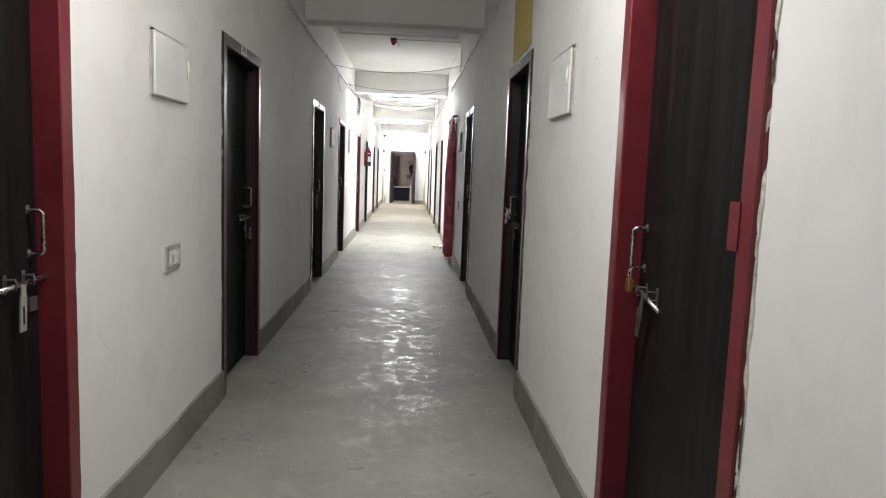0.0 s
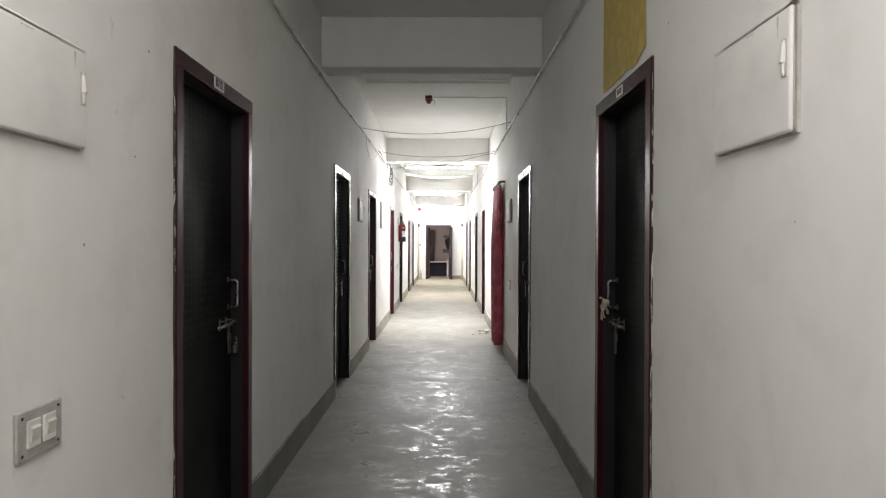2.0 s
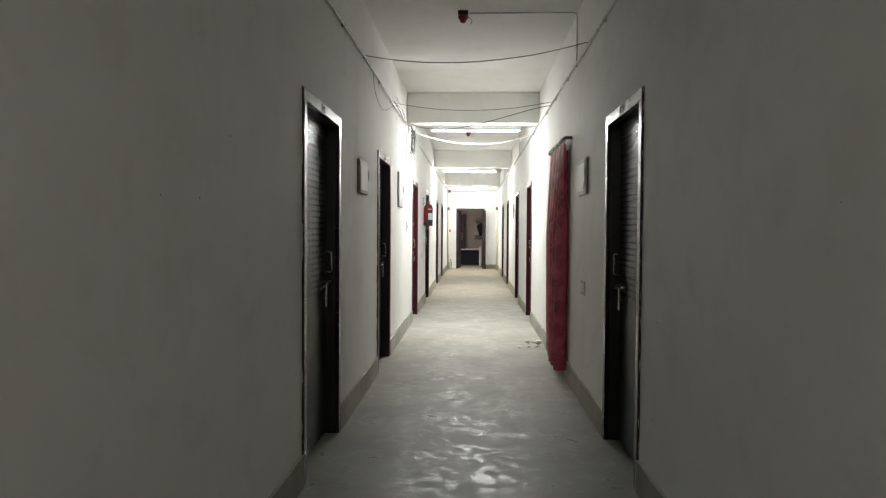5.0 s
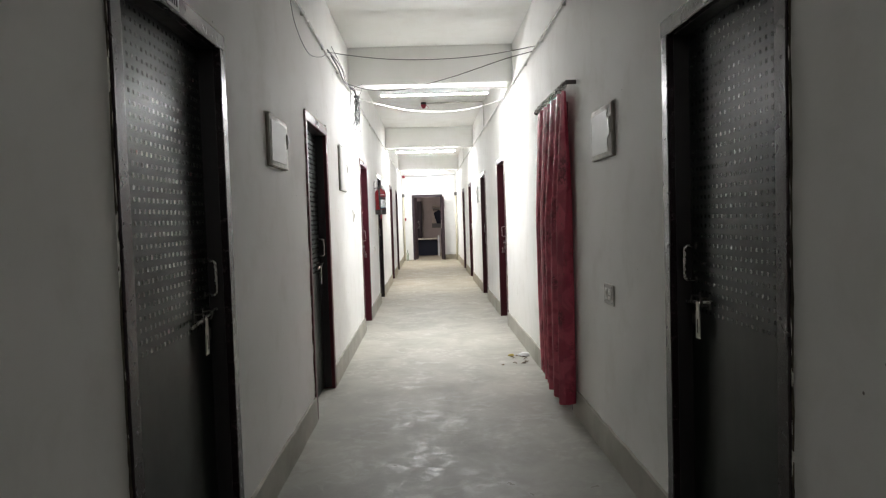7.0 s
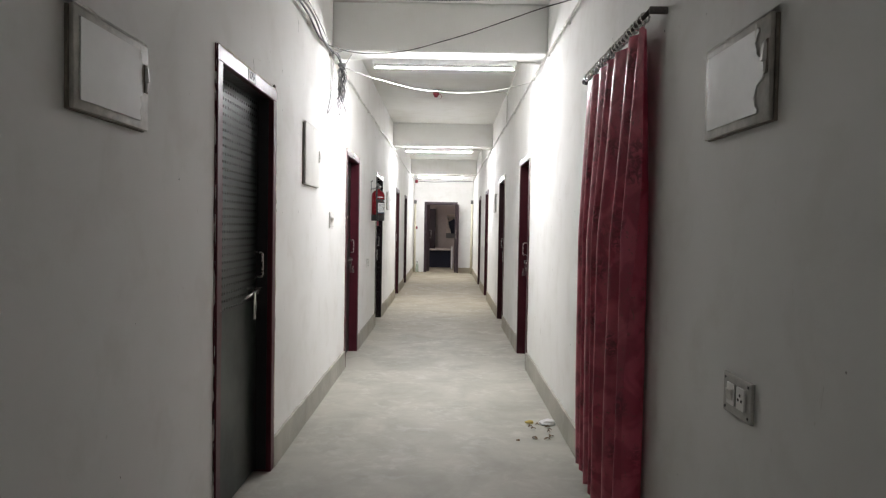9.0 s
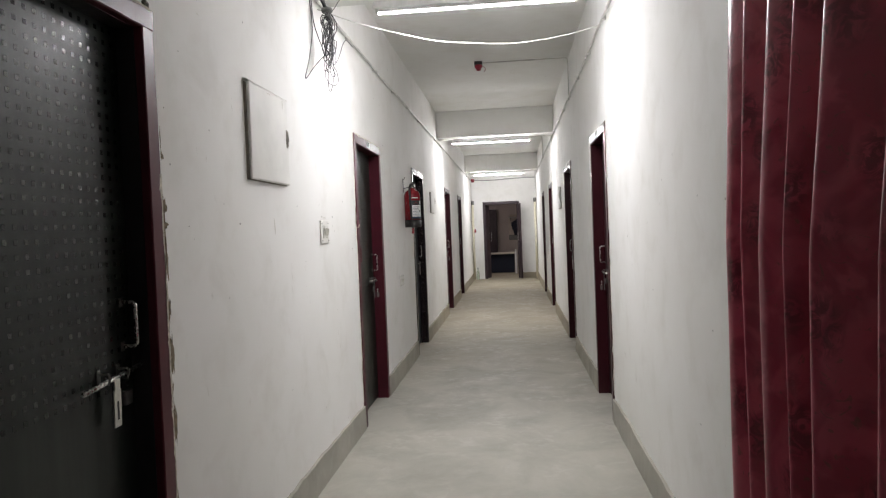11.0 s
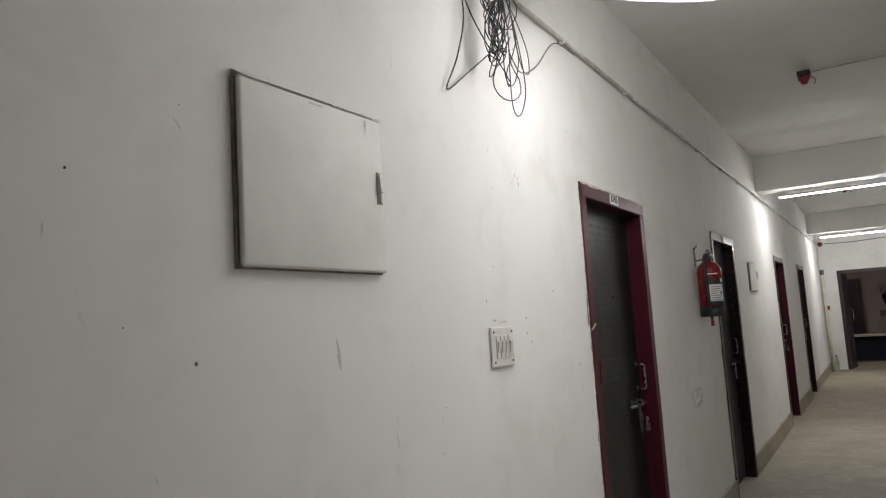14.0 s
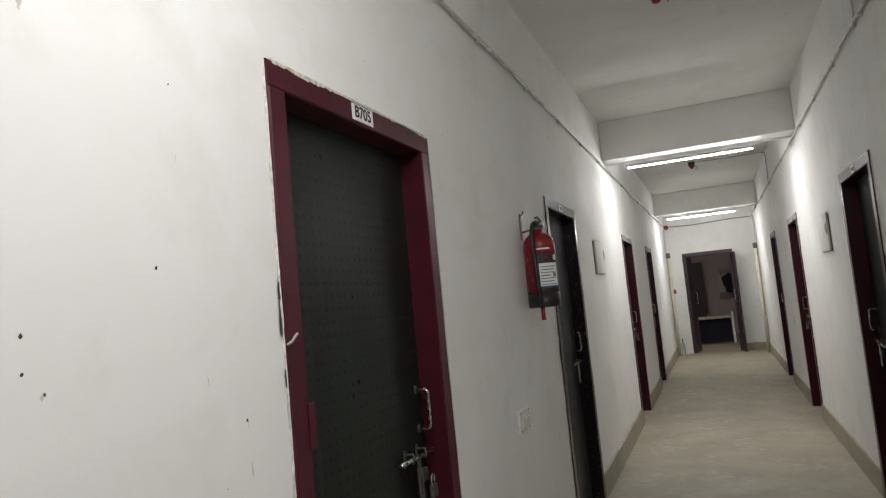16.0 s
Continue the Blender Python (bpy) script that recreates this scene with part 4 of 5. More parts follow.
def switch_plate(s, y, z, w, h, gangs, label, plate_mat, kind="rocker"):
    x = XL if s > 0 else XR
    p = root("switch_plate", x, y, z, label, "switch", "wall switches")
    part("plate", box((0, 0, 0), (s * 0.010, w, h), 0.004, 2), plate_mat, p, "square cover plate")
    gw = (w * 0.70) / gangs
    for k in range(gangs):
        a = w * 0.15 + gw * k
        f = part("switch_frame", box((s * 0.010, a + gw * 0.10, h * 0.24), (s * 0.015, a + gw * 0.88, h * 0.78), 0.001), WHITE_PLASTIC, p)
        if kind == "socket" and k == 0:
            bm = bmesh.new()
            for dy, dz in ((0.5, 0.66), (0.34, 0.42), (0.66, 0.42)):
                add_turn(bm, [(gw * 0.07, 0.0), (gw * 0.07, 0.001)], "x", (s * 0.0150 if s > 0 else -0.0160, a + gw * dy, h * (0.27 + 0.49 * dz)), 8)
            part("socket_hole", bm, BLACK_PLASTIC, f, "dark socket holes")
        else:
            bm = bmesh.new()
            lo, hi = h * 0.36, h * 0.66
            tip = 0.007
            v = [bm.verts.new((s * c, yy, zz)) for yy in (a + gw * 0.22, a + gw * 0.76) for c, zz in ((0.015, lo), (0.015 + tip * 0.3, lo + 0.003), (0.015 + tip, hi - 0.004), (0.015, hi))]
            bm.faces.new(v[:4]), bm.faces.new(v[4:])
            for i in range(4):
                bm.faces.new((v[i], v[(i + 1) % 4], v[4 + (i + 1) % 4], v[4 + i]))
            part("rocker", bm, ROCKER, f, "ivory rocker switch")
    for yy in (0.10, 0.90):
        for zz in (0.13, 0.87):
            part("screw", add_turn(bmesh.new(), [(0.0042, 0.0), (0.0042, 0.0012), (0.003, 0.002)], "x", (s * 0.010 if s > 0 else -0.012, w * yy, h * zz), 8), BLACK_PLASTIC, p, "dark fixing screw")
    return p


switch_plate(1, 3.575, 0.882, 0.185, 0.118, 2, "grey two-switch plate low on the wall", GREY_PLASTIC)
switch_plate(-1, 9.945, 0.858, 0.180, 0.112, 2, "grey socket and switch plate low on the wall", GREY_PLASTIC, "socket")
switch_plate(1, 13.775, 1.340, 0.162, 0.135, 4, "white plate with four rocker switches", WHITE_PLASTIC)
switch_plate(1, 16.49, 0.862, 0.175, 0.108, 2, "small white switch plate below the extinguisher", WHITE_PLASTIC)
switch_plate(-1, 22.78, 0.87, 0.17, 0.10, 2, "small white switch plate far along the wall", WHITE_PLASTIC)

# ---------------------------------------------------------------- fire extinguisher
def extinguisher():
    e = root("fire_extinguisher", XL + 0.098, 16.86, 1.435, "red powder fire extinguisher hung on the wall bracket", "fire extinguisher")
    R = 0.082
    part("cylinder", add_turn(bmesh.new(), [(R, 0.075), (R, 0.315), (R * 0.96, 0.338), (R * 0.80, 0.362), (R * 0.5, 0.380), (0.026, 0.386), (0.024, 0.40)], sides=28), EXT_RED, e, "glossy red cylinder", True)
    part("foot_band", add_turn(bmesh.new(), [(R * 0.97, 0.0), (R + 0.001, 0.006), (R + 0.001, 0.075)], sides=28), BLACK_PLASTIC, e, "black foot ring", True)
    part("valve", add_turn(bmesh.new(), [(0.026, 0.398), (0.026, 0.412), (0.018, 0.415), (0.018, 0.438), (0.013, 0.444)], sides=14), DULL_STEEL, e, "steel valve body", True)
    part("lever", box((-0.010, -0.03, 0.440), (0.010, 0.075, 0.448), 0.003), DULL_STEEL, e, "steel squeeze lever")
    part("carry_handle", add_tube(bmesh.new(), [(0, -0.01, 0.42), (0, 0.04, 0.418), (0, 0.085, 0.425), (0, 0.09, 0.455), (0, 0.03, 0.470), (0, -0.015, 0.462)], 0.006, 7), DULL_STEEL, e, "bent carrying handle", True)
    part("gauge", add_turn(bmesh.new(), [(0.016, 0.0), (0.016, 0.014), (0.013, 0.018)], "x", (0.018, 0.0, 0.426), 12), CHROME, e, "round pressure gauge", True)
    hose = spline([(0.0, -0.018, 0.43), (-0.008, -0.055, 0.425), (-0.012, -0.086, 0.36), (-0.006, -0.092, 0.22), (0.0, -0.094, 0.10), (0.008, -0.088, -0.01)], 6)
    part("hose", add_tube(bmesh.new(), hose, 0.011, 8), BLACK_PLASTIC, e, "black rubber hose", True)
    part("nozzle", add_turn(bmesh.new(), [(0.013, -0.055), (0.010, -0.02), (0.011, 0.0)], "z", (0.008, -0.088, -0.008), 10), RED_PLASTIC, e, "red hose nozzle", True)

    def wrap(name, z0, z1, a0, a1, mat, lift, label, parent=None):
        bm = bmesh.new()
        cols = []
        for i in range(13):
            a = radians(a0 + (a1 - a0) * i / 12)
            cols.append([bm.verts.new(((R + l) * math.cos(a), (R + l) * math.sin(a), z)) for l, z in ((lift, z0), (lift, z1))])
        for p, q in zip(cols, cols[1:]):
            bm.faces.new((p[0], q[0], q[1], p[1]))
        return part(name, bm, mat, parent or e, label, True)

    wrap("dark_label", 0.078, 0.270, -92, 70, BLACK_PLASTIC, 0.0012, "dark printed wrap")
    lab = wrap("paper_label", 0.095, 0.222, -84, -12, PAPER, 0.0022, "white instruction label")
    for k in range(7):
        wrap("print_line", 0.112 + k * 0.015, 0.116 + k * 0.015, -78, -78 + (58, 45, 54, 33, 50, 47, 57)[k], (GREY_CABLE, BLUE_CABLE)[k % 2], 0.0028, "", lab)
    wrap("blue_strip", 0.095, 0.106, -84, -12, BLUE_CABLE, 0.0026, "blue strip under the label text", lab)
    wrap("grey_emblem", 0.150, 0.172, -34, -22, GREY_CABLE, 0.0030, "dark round emblem", lab)
    wrap("pale_emblem", 0.236, 0.262, -26, -10, PAPER, 0.0018, "pale round emblem")
    wrap("title_bar", 0.292, 0.300, -86, -40, PAPER, 0.0014, "white printed title bar")
    bm = bmesh.new()
    a = radians(-56)
    tri = [((R + 0.002) * math.cos(a + d), (R + 0.002) * math.sin(a + d), z) for d, z in ((-0.28, 0.230), (0.28, 0.230), (0.0, 0.260))]
    fill(bm, tri)
    part("warning_triangle", bm, RED_PLASTIC, e, "red warning triangle")
    bm = box((-0.098, 0.03, 0.36), (-0.092, 0.06, 0.50), 0.002)
    add_tube(bm, [(-0.094, 0.045, 0.40), (-0.06, 0.03, 0.405), (-0.028, 0.0, 0.405), (-0.02, -0.02, 0.405)], 0.005, 6)
    add_tube(bm, [(-0.095, 0.045, 0.49), (-0.08, 0.045, 0.50), (-0.076, 0.045, 0.515)], 0.004, 6)
    part("wall_bracket", bm, DULL_STEEL, e, "steel wall bracket")


extinguisher()

# ---------------------------------------------------------------- curtain in the doorway
def curtain():
    c = root("curtain", XR, 10.81, 0.0, "crimson rose-printed satin curtain hanging over a doorway", "curtain")
    L, top, xo = 1.10, 2.150, -0.062
    drop = 0.012
    bm = bmesh.new()
    nu, nv = 200, 44
    grid = []
    for j in range(nv + 1):
        v = j / nv
        row = []
        for i in range(nu + 1):
            u = i / nu
            ph = 2 * math.pi * (6.6 * u + 0.45 * noise.noise((u * 4, 0, 0)) + 0.12 * noise.noise((u * 5, v * 2.0, 2)))
            amp = (0.018 + 0.054 * min(1, v * 2.5)) * (1.0 - 0.40 * max(0.0, u - 0.4) / 0.6 - 0.30 * v * u - 0.35 * max(0.0, 0.12 - u) / 0.12) + 0.010 * noise.noise((u * 6, v * 1.5, 5))
            x = xo - drop * min(1, v * 2.5) + 0.022 * v * u - amp * (math.sin(ph) + 0.16 * math.sin(2 * ph + 1.0)) - 0.010 * v
            y = u * L * (1 - 0.04 * v) + 0.03 * v + 0.026 * math.sin(ph + 0.7) + 0.012 * noise.noise((u * 3, v * 2, 8))
            z = top - v * (2.03 + 0.02 * (1 - u) + 0.018 * math.sin(ph * 0.5))
            row.append(bm.verts.new((min(x, -0.012), y, z)))
        grid.append(row)
    for a, b in zip(grid, grid[1:]):
        for i in range(nu):
            bm.faces.new((a[i], a[i + 1], b[i + 1], b[i]))
    part("cloth", bm, CURTAIN, c, "crimson satin with dark printed roses", True)
    part("rod", add_tube(bmesh.new(), [(xo, -0.06, 2.19), (xo, L + 0.03, 2.178)], 0.0085, 10), ROD, c, "dark curtain rod", True)
    ring = mesh_of("ring", add_tube(bmesh.new(), [(xo + 0.017 * math.cos(a), 0, 2.183 + 0.019 * math.sin(a)) for a in np.linspace(0, 2 * math.pi, 15)[:-1]], 0.0042, 6, True), CHROME, True)
    for k in range(22):
        part("ring", ring, CHROME, c, "chrome curtain ring", at=(0, 0.02 + k * (L - 0.04) / 21, 0))
    part("bracket", box((0, -0.066, 2.172), (xo - 0.008, -0.054, 2.200), 0.003), ROD, c, "dark steel rod bracket")
    part("bracket", box((0, L + 0.02, 2.155), (xo - 0.010, L + 0.04, 2.198), 0.004), ROD, c, "dark steel rod bracket")
    part("finial", add_turn(bmesh.new(), [(0.006, 0), (0.016, 0.008), (0.016, 0.024), (0.006, 0.032)], "y", (xo, L + 0.04, 2.178), 12), ROD, c, "dark rod finial", True)


curtain()

# ---------------------------------------------------------------- yellow poster
def poster():
    bm = bmesh.new()
    rnd = random.Random(3)
    y0, y1, z0, z1 = 4.70, 5.40, 2.135, 2.70
    n = 16
    low, high = [], []
    for i in range(n + 1):
        f = i / n
        y = y0 + (y1 - y0) * f
        z = z0 + 0.02 * noise.noise((f * 6, 1, 0)) + (0.03 * (1 - f * 8) if f < 0.12 else 0)
        low.append(y), high.append(z)
    a = [bm.verts.new((XR - 0.004 - 0.004 * abs(noise.noise((i * 0.7, 0, 0))), low[i], high[i])) for i in range(n + 1)]
    b = [bm.verts.new((XR - 0.004, low[i] + 0.02 * (1 if i == 0 else 0), z1 + 0.006 * rnd.random())) for i in range(n + 1)]
    for i in range(n):
        bm.faces.new((a[i], a[i + 1], b[i + 1], b[i]))
    ob = tagged(part("poster", bm, YELLOW), "torn yellow paper pasted above a door frame", "poster")
    m = ob.modifiers.new("thickness", "SOLIDIFY")
    m.thickness = 0.0015


poster()

# ---------------------------------------------------------------- far end of the corridor
def end_door():
    d = root("door_17", 0, Y1, 0, "open purple-brown double door at the corridor end", "door", kind="structure")
    f = 0.075
    part("frame_jamb", box((EX0, -0.012, 0), (EX0 + f, 0.13, EH - f), 0.004), END_FRAME, d, "purple-brown door jamb")
    part("frame_jamb", box((EX1 - f, -0.012, 0), (EX1, 0.13, EH - f), 0.004), END_FRAME, d, "purple-brown door jamb")
    part("frame_head", box((EX0, -0.012, EH - f), (EX1, 0.13, EH), 0.004), END_FRAME, d, "purple-brown frame head")
    for s, x, y, turn, face in ((1, EX0 + f, 0.10, 78, -1), (-1, EX1 - 0.02, -0.014, 98, 1)):
        leaf = part("leaf", box((0, 0.0, 0.01), (s * 0.42, 0.035, EH - f - 0.005), 0.003), END_FRAME, d, "purple-brown door leaf standing open", at=pose(x, y, 0, 0, 0, turn))
        o = 0.035 if face > 0 else 0.0
        pts = [(s * 0.36, o + face * q, z) for q, z in ((0, 1.27), (0.05, 1.27), (0.055, 1.25), (0.055, 1.05), (0.05, 1.03), (0, 1.03))]
        part("handle", add_tube(bmesh.new(), pts, 0.008, 8), CHROME, leaf, "chrome pull handle", True)


end_door()

# the cement skirting right of the end door
bm = bmesh.new()
feet, tops, backs = [], [], []
for i in range(25):
    x = EX1 + 0.002 + (XR - 0.018 - EX1) * i / 24
    t = 0.15 + 0.014 * noise.noise((x * 9, 4, 1)) + 0.008 * noise.noise((x * 31, 2, 6))
    feet.append(bm.verts.new((x, Y1 - 0.016, 0)))
    tops.append(bm.verts.new((x, Y1 - 0.012, t - 0.006)))
    backs.append(bm.verts.new((x, Y1 + 0.004, t)))
for i in range(24):
    bm.faces.new((feet[i], feet[i + 1], tops[i + 1], tops[i]))
    bm.faces.new((tops[i], tops[i + 1], backs[i + 1], backs[i]))
tagged(part("baseboard", bm, SKIRT), "grimy grey cement skirting beside the end door", "skirting", "cement skirting", "structure")

# the dim room past the doorway
RY0, RY1, RX0, RX1 = Y1 + 0.18, 34.2, -2.2, 2.2
tagged(part("floor_beyond", box((RX0 - 0.15, RY0, -0.15), (RX1 + 0.15, RY1 + 0.15, 0)), FLOOR), "dim cement floor of the far room", "floor", kind="structure")
tagged(part("ceiling_beyond", box((RX0 - 0.15, RY0, 3.0), (RX1 + 0.15, RY1 + 0.15, 3.15)), CEILING), "dim ceiling of the far room", "ceiling", kind="structure")
bm = box((RX0 - 0.15, RY0, 0), (RX0, RY1 + 0.15, 3.0))
tagged(part("wall_room_west", bm, PINK_WALL), "pinkish wall of the far room", "wall", kind="structure")
tagged(part("wall_room_east", box((RX1, RY0, 0), (RX1 + 0.15, RY1 + 0.15, 3.0)), PINK_WALL), "pinkish wall of the far room", "wall", kind="structure")
tagged(part("wall_room_north", box((RX0, RY1, 0), (RX1, RY1 + 0.15, 3.0)), PINK_WALL), "pinkish back wall of the far room", "wall", kind="structure")
tagged(part("wall_room_south", box((RX0, RY0, 0), (XL - 0.22, RY0 + 0.02, 3.0)), PINK_WALL), "pinkish wall beside the doorway", "wall", kind="structure")
tagged(part("wall_room_south", box((XR + 0.22, RY0, 0), (RX1, RY0 + 0.02, 3.0)), PINK_WALL), "pinkish wall beside the doorway", "wall", kind="structure")


def far_room():
    t = root("table", 0.05, 31.2, 0, "low table with a pale top and navy cloth", "table")
    part("tabletop", box((-0.62, -0.3, 0.60), (0.28, 0.35, 0.64), 0.006), WOOD, t, "pale table top")
    part("cloth_front", box((-0.56, -0.10, 0.03), (0.27, -0.08, 0.60), 0.004), NAVY, t, "navy cloth hung under the top")
    for x in (-0.59, 0.31):
        for y in (-0.27, 0.32):
            part("leg", box((x - 0.025, y - 0.025, 0), (x + 0.025, y + 0.025, 0.74 if x > 0 and y < 0 else 0.60), 0.004), PAPER if x > 0 and y < 0 else WOOD, t, "square table leg")
    d = root("cupboard", -0.42, RY1, 0, "dark tall cupboard against the back wall", "cupboard")
    part("body", box((-0.18, -0.30, 0), (0.18, 0, 2.05), 0.006), END_FRAME, d, "dark cupboard body")
    part("door_panel", box((-0.16, -0.315, 0.06), (0.16, -0.30, 2.0), 0.004), END_FRAME, d, "dark cupboard door")
    w = root("notice_board", 0.52, RY1, 0.95, "pale pinkish board standing against the back wall", "board")
    part("board", box((-0.36, -0.03, 0.0), (0.36, 0, 0.78), 0.004), WOOD, w, "pale board")
    part("lower_panel", box((-0.36, -0.036, 0.02), (0.36, -0.03, 0.20), 0.002), GREY_CABLE, w, "dark lower panel")
    sh = root("wall_shelf", 0.48, RY1, 1.74, "grey wall shelf with a folded bundle", "shelf")
    part("shelf_board", box((-0.34, -0.24, 0.0), (0.36, 0, 0.03), 0.004), GREY_PLASTIC, sh, "grey shelf board")
    part("shelf_bracket", box((-0.25, -0.20, -0.10), (-0.23, 0, 0.0), 0.003), DULL_STEEL, sh, "steel shelf bracket")
    part("shelf_bracket", box((0.25, -0.20, -0.10), (0.27, 0, 0.0), 0.003), DULL_STEEL, sh, "steel shelf bracket")
    bm = box((-0.28, -0.20, 0.03), (0.30, -0.02, 0.13), 0.03, 3)
    for v in bm.verts:
        v.co += 0.018 * noise.noise_vector(v.co * 7)
    part("bundle", bm, CLOTH, sh, "folded cloth bundle", True)
    h = root("hanging_jacket", 0.44, RY1 - 0.10, 1.12, "dark blue jacket hanging below the shelf", "jacket")
    bm = bmesh.new()
    rows = []
    for k in range(13):
        f = k / 12
        wd = (0.05 + 0.17 * min(1.0, f * 6)) * (1.0 - 0.35 * f) + 0.020 * noise.noise((f * 6, 0, 0))
        lean = 0.05 * f
        rows.append([bm.verts.new((lean + wd * math.cos(a) + 0.025 * noise.noise((f * 5, a, 0)), -0.06 + (0.035 + 0.02 * noise.noise((f * 3, a * 2, 4))) * math.sin(a), 0.58 - 0.56 * f - 0.05 * abs(math.cos(a)) * (1 - f))) for a in np.linspace(0, 2 * math.pi, 19)[:-1]])
    for a, b in zip(rows, rows[1:]):
        for k in range(18):
            bm.faces.new((a[k], a[(k + 1) % 18], b[(k + 1) % 18], b[k]))
    bm.faces.new(rows[0]), bm.faces.new(rows[-1])
    part("jacket_cloth", bm, NAVY, h, "dark blue jacket cloth", True)
    part("hook", add_tube(bmesh.new(), [(0, 0.10, 0.60), (0, -0.06, 0.60), (0, -0.07, 0.62)], 0.006, 6), DULL_STEEL, h, "steel coat hook", True)


far_room()
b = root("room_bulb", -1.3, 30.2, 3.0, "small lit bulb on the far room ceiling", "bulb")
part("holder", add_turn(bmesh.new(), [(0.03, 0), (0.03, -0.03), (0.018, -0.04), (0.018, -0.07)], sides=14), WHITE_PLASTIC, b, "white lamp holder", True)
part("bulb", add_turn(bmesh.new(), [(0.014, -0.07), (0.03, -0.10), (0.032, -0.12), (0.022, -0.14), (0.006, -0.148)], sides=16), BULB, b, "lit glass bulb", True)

for x, s, y in ((XL, 1, 28.75), (XR, -1, 28.3)):
    p = root("drain_pipe", x + s * 0.045, y, 0, "cream-yellow pipe standing in the corridor corner", "pipe", "corner pipes")
    part("pipe", add_tube(bmesh.new(), [(0, 0, 0.0), (0, 0, 2.15)], 0.032, 12), YELLOW_PIPE, p, "cream-yellow pipe", True)
    part("collar", add_turn(bmesh.new(), [(0.036, 2.06), (0.041, 2.08), (0.041, 2.15), (0.036, 2.17)], sides=14), DULL_STEEL, p, "dull pipe collar", True)
    for z in (0.5, 1.6):
        part("clip", box((-s * 0.045, -0.040, z), (s * 0.036, 0.040, z + 0.025), 0.004), YELLOW_PIPE, p, "pipe clip")
    part("rising_conduit", add_tube(bmesh.new(), [(-s * 0.03, 0.06, 0.25), (-s * 0.03, 0.06, 2.72)], 0.010, 8), WHITE_PLASTIC, p, "thin white rising conduit", True)

c = root("call_point", XL + 0.078, 28.75, 1.30, "small red fire call point fixed to the pipe", "call point")
part("case", box((0, -0.045, 0), (0.04, 0.045, 0.09), 0.006, 2), RED_PLASTIC, c, "red plastic case")
part("button", box((0.04, -0.022, 0.022), (0.044, 0.022, 0.066), 0.002), BLACK_PLASTIC, c, "dark push panel")

a = root("wall_sounder", XL + 0.06, Y1, 2.74, "red fire sounder high in the corridor corner", "fire alarm")
part("base", box((-0.055, -0.035, -0.05), (0.055, 0, 0.05), 0.005), WHITE_PLASTIC, a, "white base")
part("sounder", add_turn(bmesh.new(), [(0.03, -0.11), (0.048, -0.10), (0.052, -0.06), (0.048, -0.035)], "y", (0, 0, 0), 16), RED_PLASTIC, a, "red sounder dome", True)
tagged(part("cable", add_tube(bmesh.new(), spline([(XL + 0.1, Y1 - 0.012, 2.75), (-0.2, Y1 - 0.012, 2.735), (0.4, Y1 - 0.012, 2.76), (XR - 0.01, Y1 - 0.012, 2.765)], 8), 0.008, 6), GREY_CABLE, smooth=True),
       "grey cable along the top of the end wall", "cable", "loose cables")

b = root("bottle", -0.70, 28.78, 0, "clear glass bottle standing by the end door", "bottle")
part("glass", add_turn(bmesh.new(), [(0.036, 0.0), (0.040, 0.008), (0.040, 0.19), (0.030, 0.235), (0.015, 0.27), (0.014, 0.315)], sides=18), GLASS, b, "clear bottle glass", True)
part("cap", add_turn(bmesh.new(), [(0.017, 0.313), (0.017, 0.335), (0.014, 0.338)], sides=14), DULL_STEEL, b, "metal cap", True)

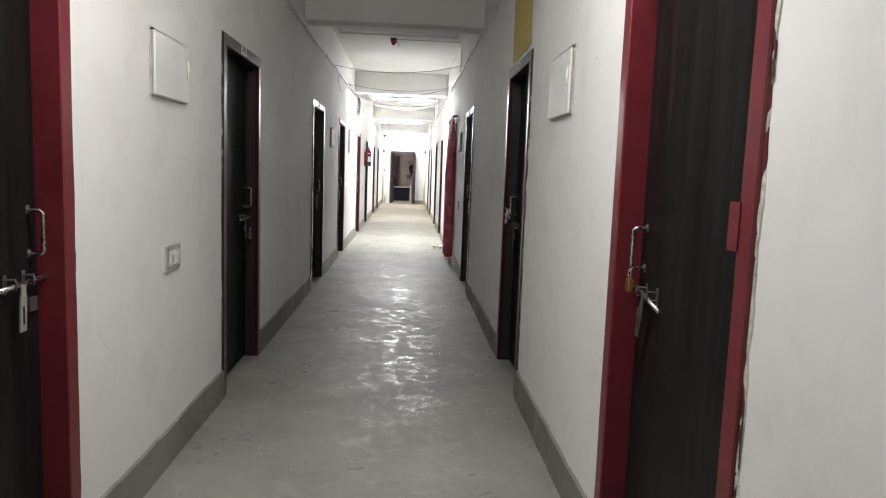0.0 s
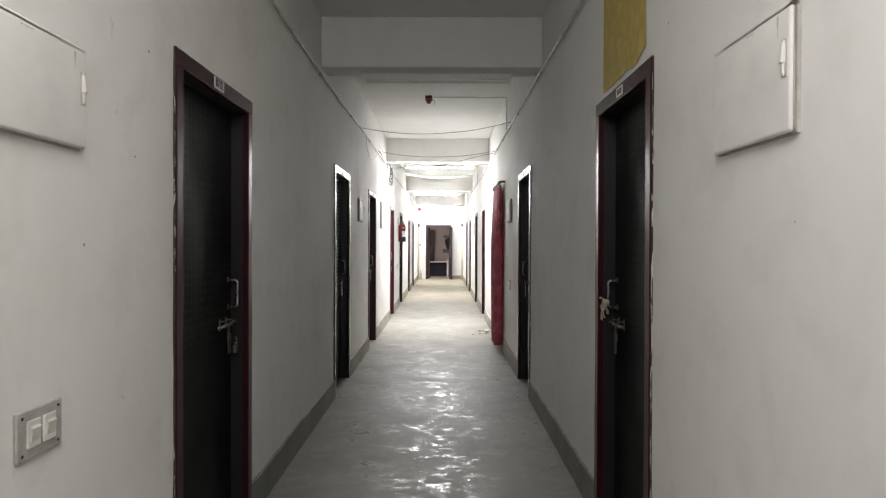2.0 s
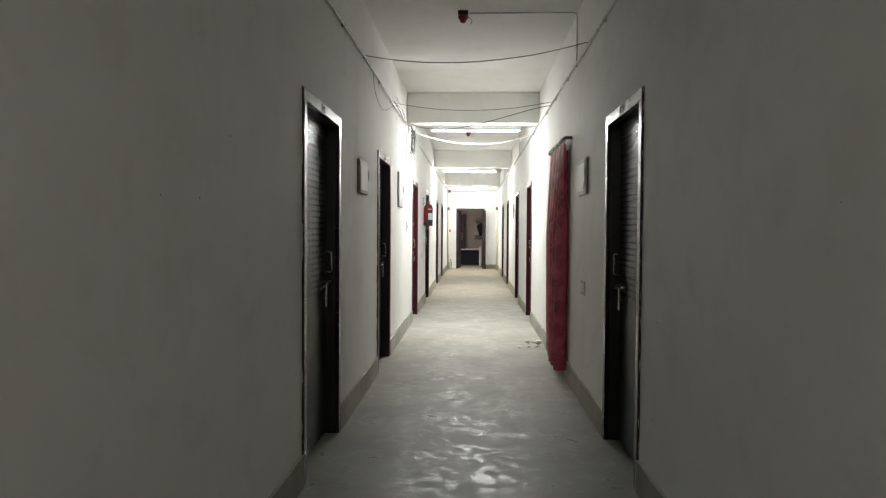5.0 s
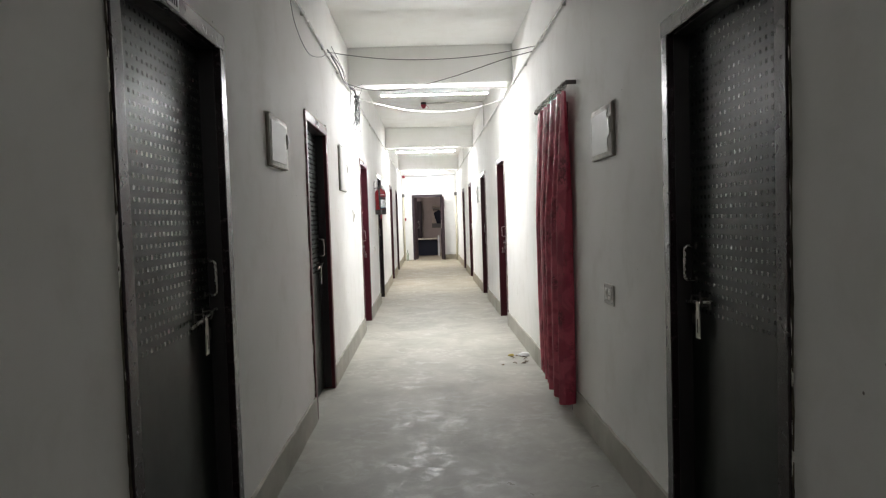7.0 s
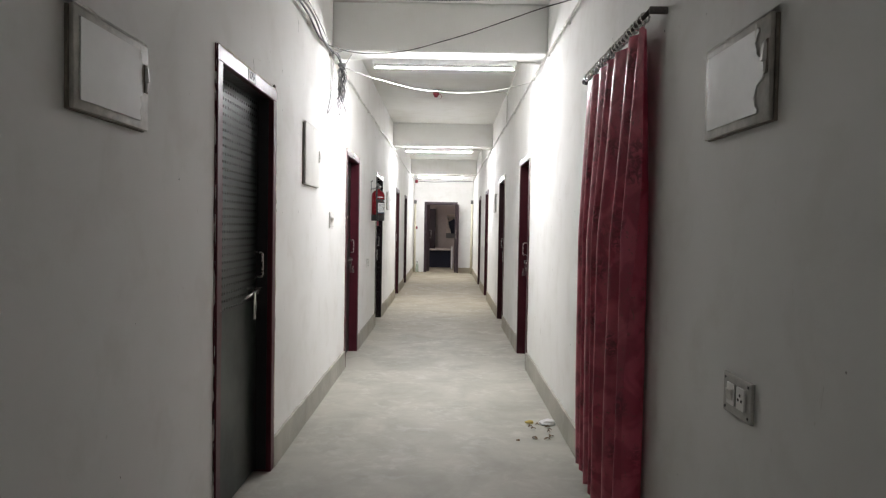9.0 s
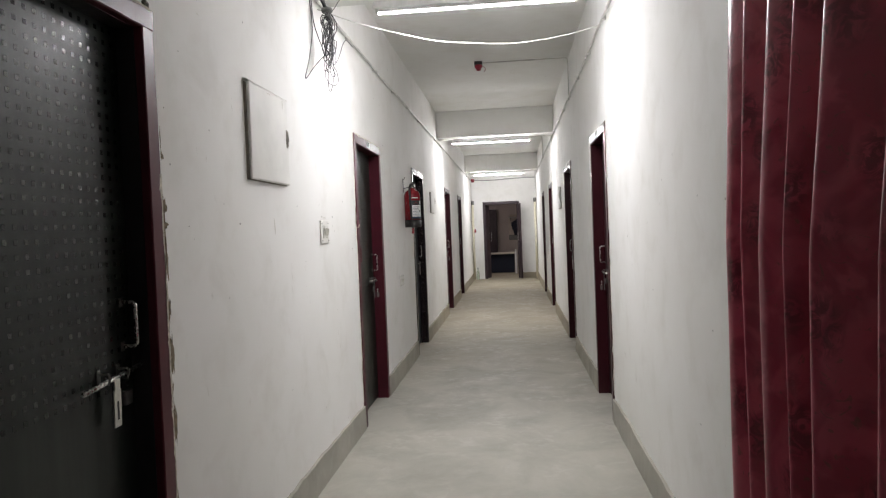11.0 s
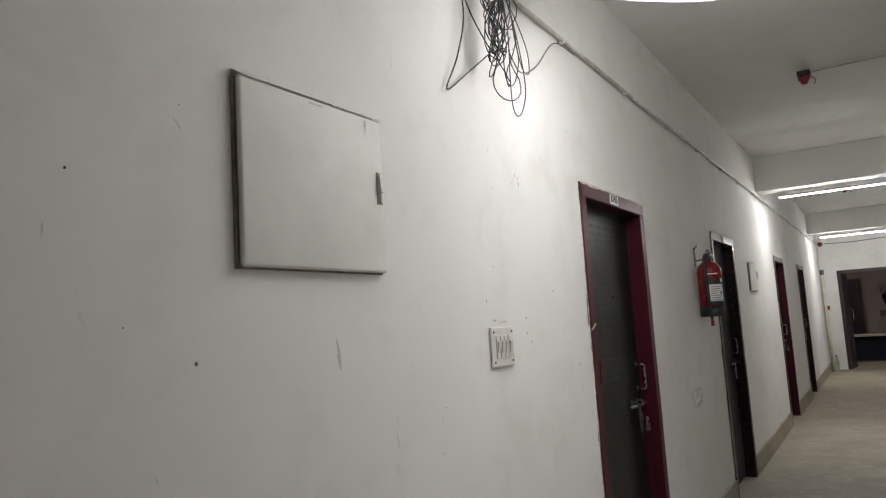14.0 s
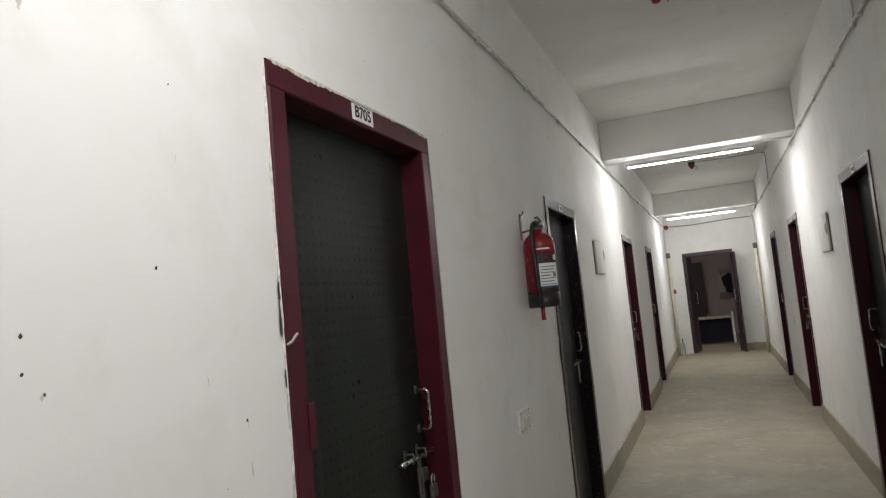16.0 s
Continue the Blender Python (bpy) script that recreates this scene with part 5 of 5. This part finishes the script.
# ---------------------------------------------------------------- wear on the walls
def wall_marks():
    wall = bpy.data.objects["wall_west"]
    rnd = random.Random(8)
    holes = [(11.849, 2.232), (12.148, 2.252), (12.321, 2.252), (12.746, 2.298), (12.157, 2.027), (12.04, 1.817), (12.369, 1.791), (13.489, 1.252), (12.175, 1.437),
             (14.330, 1.602), (14.067, 1.50), (14.10, 1.412), (13.775, 1.563), (14.553, 1.291), (14.066, 1.445), (15.856, 2.152), (10.62, 1.52), (7.1, 1.7), (6.3, 2.2)]
    for y, z in holes:
        bm = bmesh.new()
        r = rnd.uniform(0.0022, 0.0045)
        ring = [bm.verts.new((XL + 0.0006, y + r * rnd.uniform(0.6, 1.2) * math.cos(a), z + r * rnd.uniform(0.6, 1.2) * math.sin(a))) for a in np.linspace(0, 2 * math.pi, 9)[:-1]]
        mid = bm.verts.new((XL + 0.0016, y, z))
        for k in range(8):
            bm.faces.new((ring[k], ring[(k + 1) % 8], mid))
        part("nail_hole", bm, MORTAR, wall)

    def ribbon(name, pts, w, mat, lift=0.0007):
        bm = bmesh.new()
        rows = []
        for i, (y, z) in enumerate(pts):
            q = w * rnd.uniform(0.5, 1.2) * (0.3 if i in (0, len(pts) - 1) else 1)
            rows.append([bm.verts.new((XL + lift, y - q, z)), bm.verts.new((XL + lift, y + q, z + 0.001))])
        for a, c in zip(rows, rows[1:]):
            bm.faces.new((a[0], a[1], c[1], c[0]))
        part(name, bm, mat, wall)

    ribbon("crack", [(11.576, 2.186), (11.556, 2.172), (11.552, 2.158), (11.566, 2.145), (11.560, 2.132), (11.563, 2.112)], 0.0022, MORTAR)
    ribbon("crack", [(11.60, 2.178), (11.63, 2.190), (11.66, 2.192), (11.69, 2.199)], 0.0012, SMUDGE)
    ribbon("crack", [(12.549, 2.667), (12.560, 2.650), (12.556, 2.630), (12.570, 2.615), (12.562, 2.598), (12.566, 2.580)], 0.0020, MORTAR)
    ribbon("crack", [(12.577, 1.925), (12.588, 1.915), (12.597, 1.90)], 0.0016, SMUDGE)
    ribbon("scratch", [(13.020, 1.478), (13.026, 1.45), (13.028, 1.425), (13.032, 1.40)], 0.006, SMUDGE)
    for y, z, w, h in ((14.034, 2.005, 0.012, 0.02), (14.087, 1.999, 0.010, 0.018), (14.559, 1.19, 0.008, 0.03), (14.096, 1.408, 0.012, 0.012), (14.555, 1.287, 0.006, 0.025), (13.81, 1.496, 0.05, 0.008), (13.88, 1.490, 0.06, 0.006), (12.32, 2.20, 0.02, 0.006)):
        pts = [(y + w * rnd.uniform(-0.4, 0.4), z + h * (k / 4 - 0.5)) for k in range(5)]
        ribbon("smudge", pts, w * 0.30, SMUDGE)
    for k in range(3):
        a = 2 * math.pi * k / 8
        y, z = 14.058 + 0.034 * math.cos(a) * rnd.uniform(0.8, 1.1), 2.006 + 0.026 * math.sin(a) * rnd.uniform(0.8, 1.2)
        ribbon("smudge", [(y + rnd.uniform(-0.003, 0.003), z + (i - 1.5) * 0.005) for i in range(4)], rnd.uniform(0.002, 0.006), SMUDGE)
    # many fine specks and scratches, too small to pick apart
    for name, mat, count in (("specks", MORTAR, 60), ("scratches", FAINT, 28)):
        bm = bmesh.new()
        for k in range(count):
            y, z = rnd.uniform(10.2, 17.4), rnd.uniform(0.5, 2.6)
            if any(a - 0.05 < y < b + 0.05 and z < DOOR_H + 0.05 for a, b in LEFT_SPANS):
                z = rnd.uniform(2.2, 2.6)
            w, h = (rnd.uniform(0.0008, 0.0022), rnd.uniform(0.0008, 0.0026)) if name == "specks" else (rnd.uniform(0.0008, 0.002), rnd.uniform(0.006, 0.022))
            lean = rnd.uniform(-0.5, 0.5) * h
            ring = [bm.verts.new((XL + 0.0008, y + w * math.cos(a) * rnd.uniform(0.6, 1.3) + lean * math.sin(a), z + h * math.sin(a) * rnd.uniform(0.7, 1.2))) for a in np.linspace(0, 2 * math.pi, 8)[:-1]]
            bm.faces.new(ring)
        tagged(part(name, bm, mat, wall), kind="stuff")
    # the broken corner above door B704
    bm = bmesh.new()
    bmesh.ops.create_icosphere(bm, subdivisions=2, radius=1.0)
    for v in bm.verts:
        v.co = Vector((v.co.x * 0.006, v.co.y * 0.020, v.co.z * 0.012)) + 0.006 * noise.noise_vector(v.co * 2)
        v.co += Vector((XL + 0.003, 11.955, 2.118))
    part("mortar_lump", bm, MORTAR, wall, "dark mortar lump")


wall_marks()

# ---------------------------------------------------------------- litter on the floor
def litter():
    rnd = random.Random(21)
    for k in range(9):
        x, y = 0.80 + rnd.uniform(-0.07, 0.08), 12.72 + rnd.uniform(-0.16, 0.20)
        bm = bmesh.new()
        w, l = rnd.uniform(0.008, 0.016), rnd.uniform(0.02, 0.045)
        rows = [[bm.verts.new((sx * w * math.sin(math.pi * (0.12 + 0.80 * f)), l * (f - 0.5), 0.002 + 0.010 * math.sin(math.pi * f) * rnd.uniform(0.6, 1.2) + 0.004 * abs(sx))) for sx in (-1, 0, 1)] for f in (0, 0.25, 0.5, 0.75, 1)]
        for a, b in zip(rows, rows[1:]):
            for i in range(2):
                bm.faces.new((a[i], a[i + 1], b[i + 1], b[i]))
        ob = part("dry_leaf", bm, LEAFY, at=pose(x, y, 0, 0, 0, rnd.uniform(0, 360)))
        tagged(ob, "curled brown dry leaf on the cement floor", "leaf", "floor litter")
    for x, y, s, mat, lab in ((0.86, 12.93, 0.055, PAPER, "crumpled white paper scrap on the floor"), (0.74, 12.95, 0.03, YELLOW, "small yellow paper scrap on the floor"), (0.62, 12.55, 0.012, LEAFY, "small dark crumb on the floor")):
        bm = bmesh.new()
        bmesh.ops.create_icosphere(bm, subdivisions=2, radius=s)
        for v in bm.verts:
            v.co += s * 0.5 * noise.noise_vector(v.co * (2.2 / s) * 0.6)
            v.co.z = max(0.0, v.co.z * 0.35 + s * 0.25)
        ob = part("paper_scrap" if mat is not LEAFY else "crumb", bm, mat, at=(x, y, 0.0005))
        tagged(ob, lab, "litter", "floor litter")


litter()
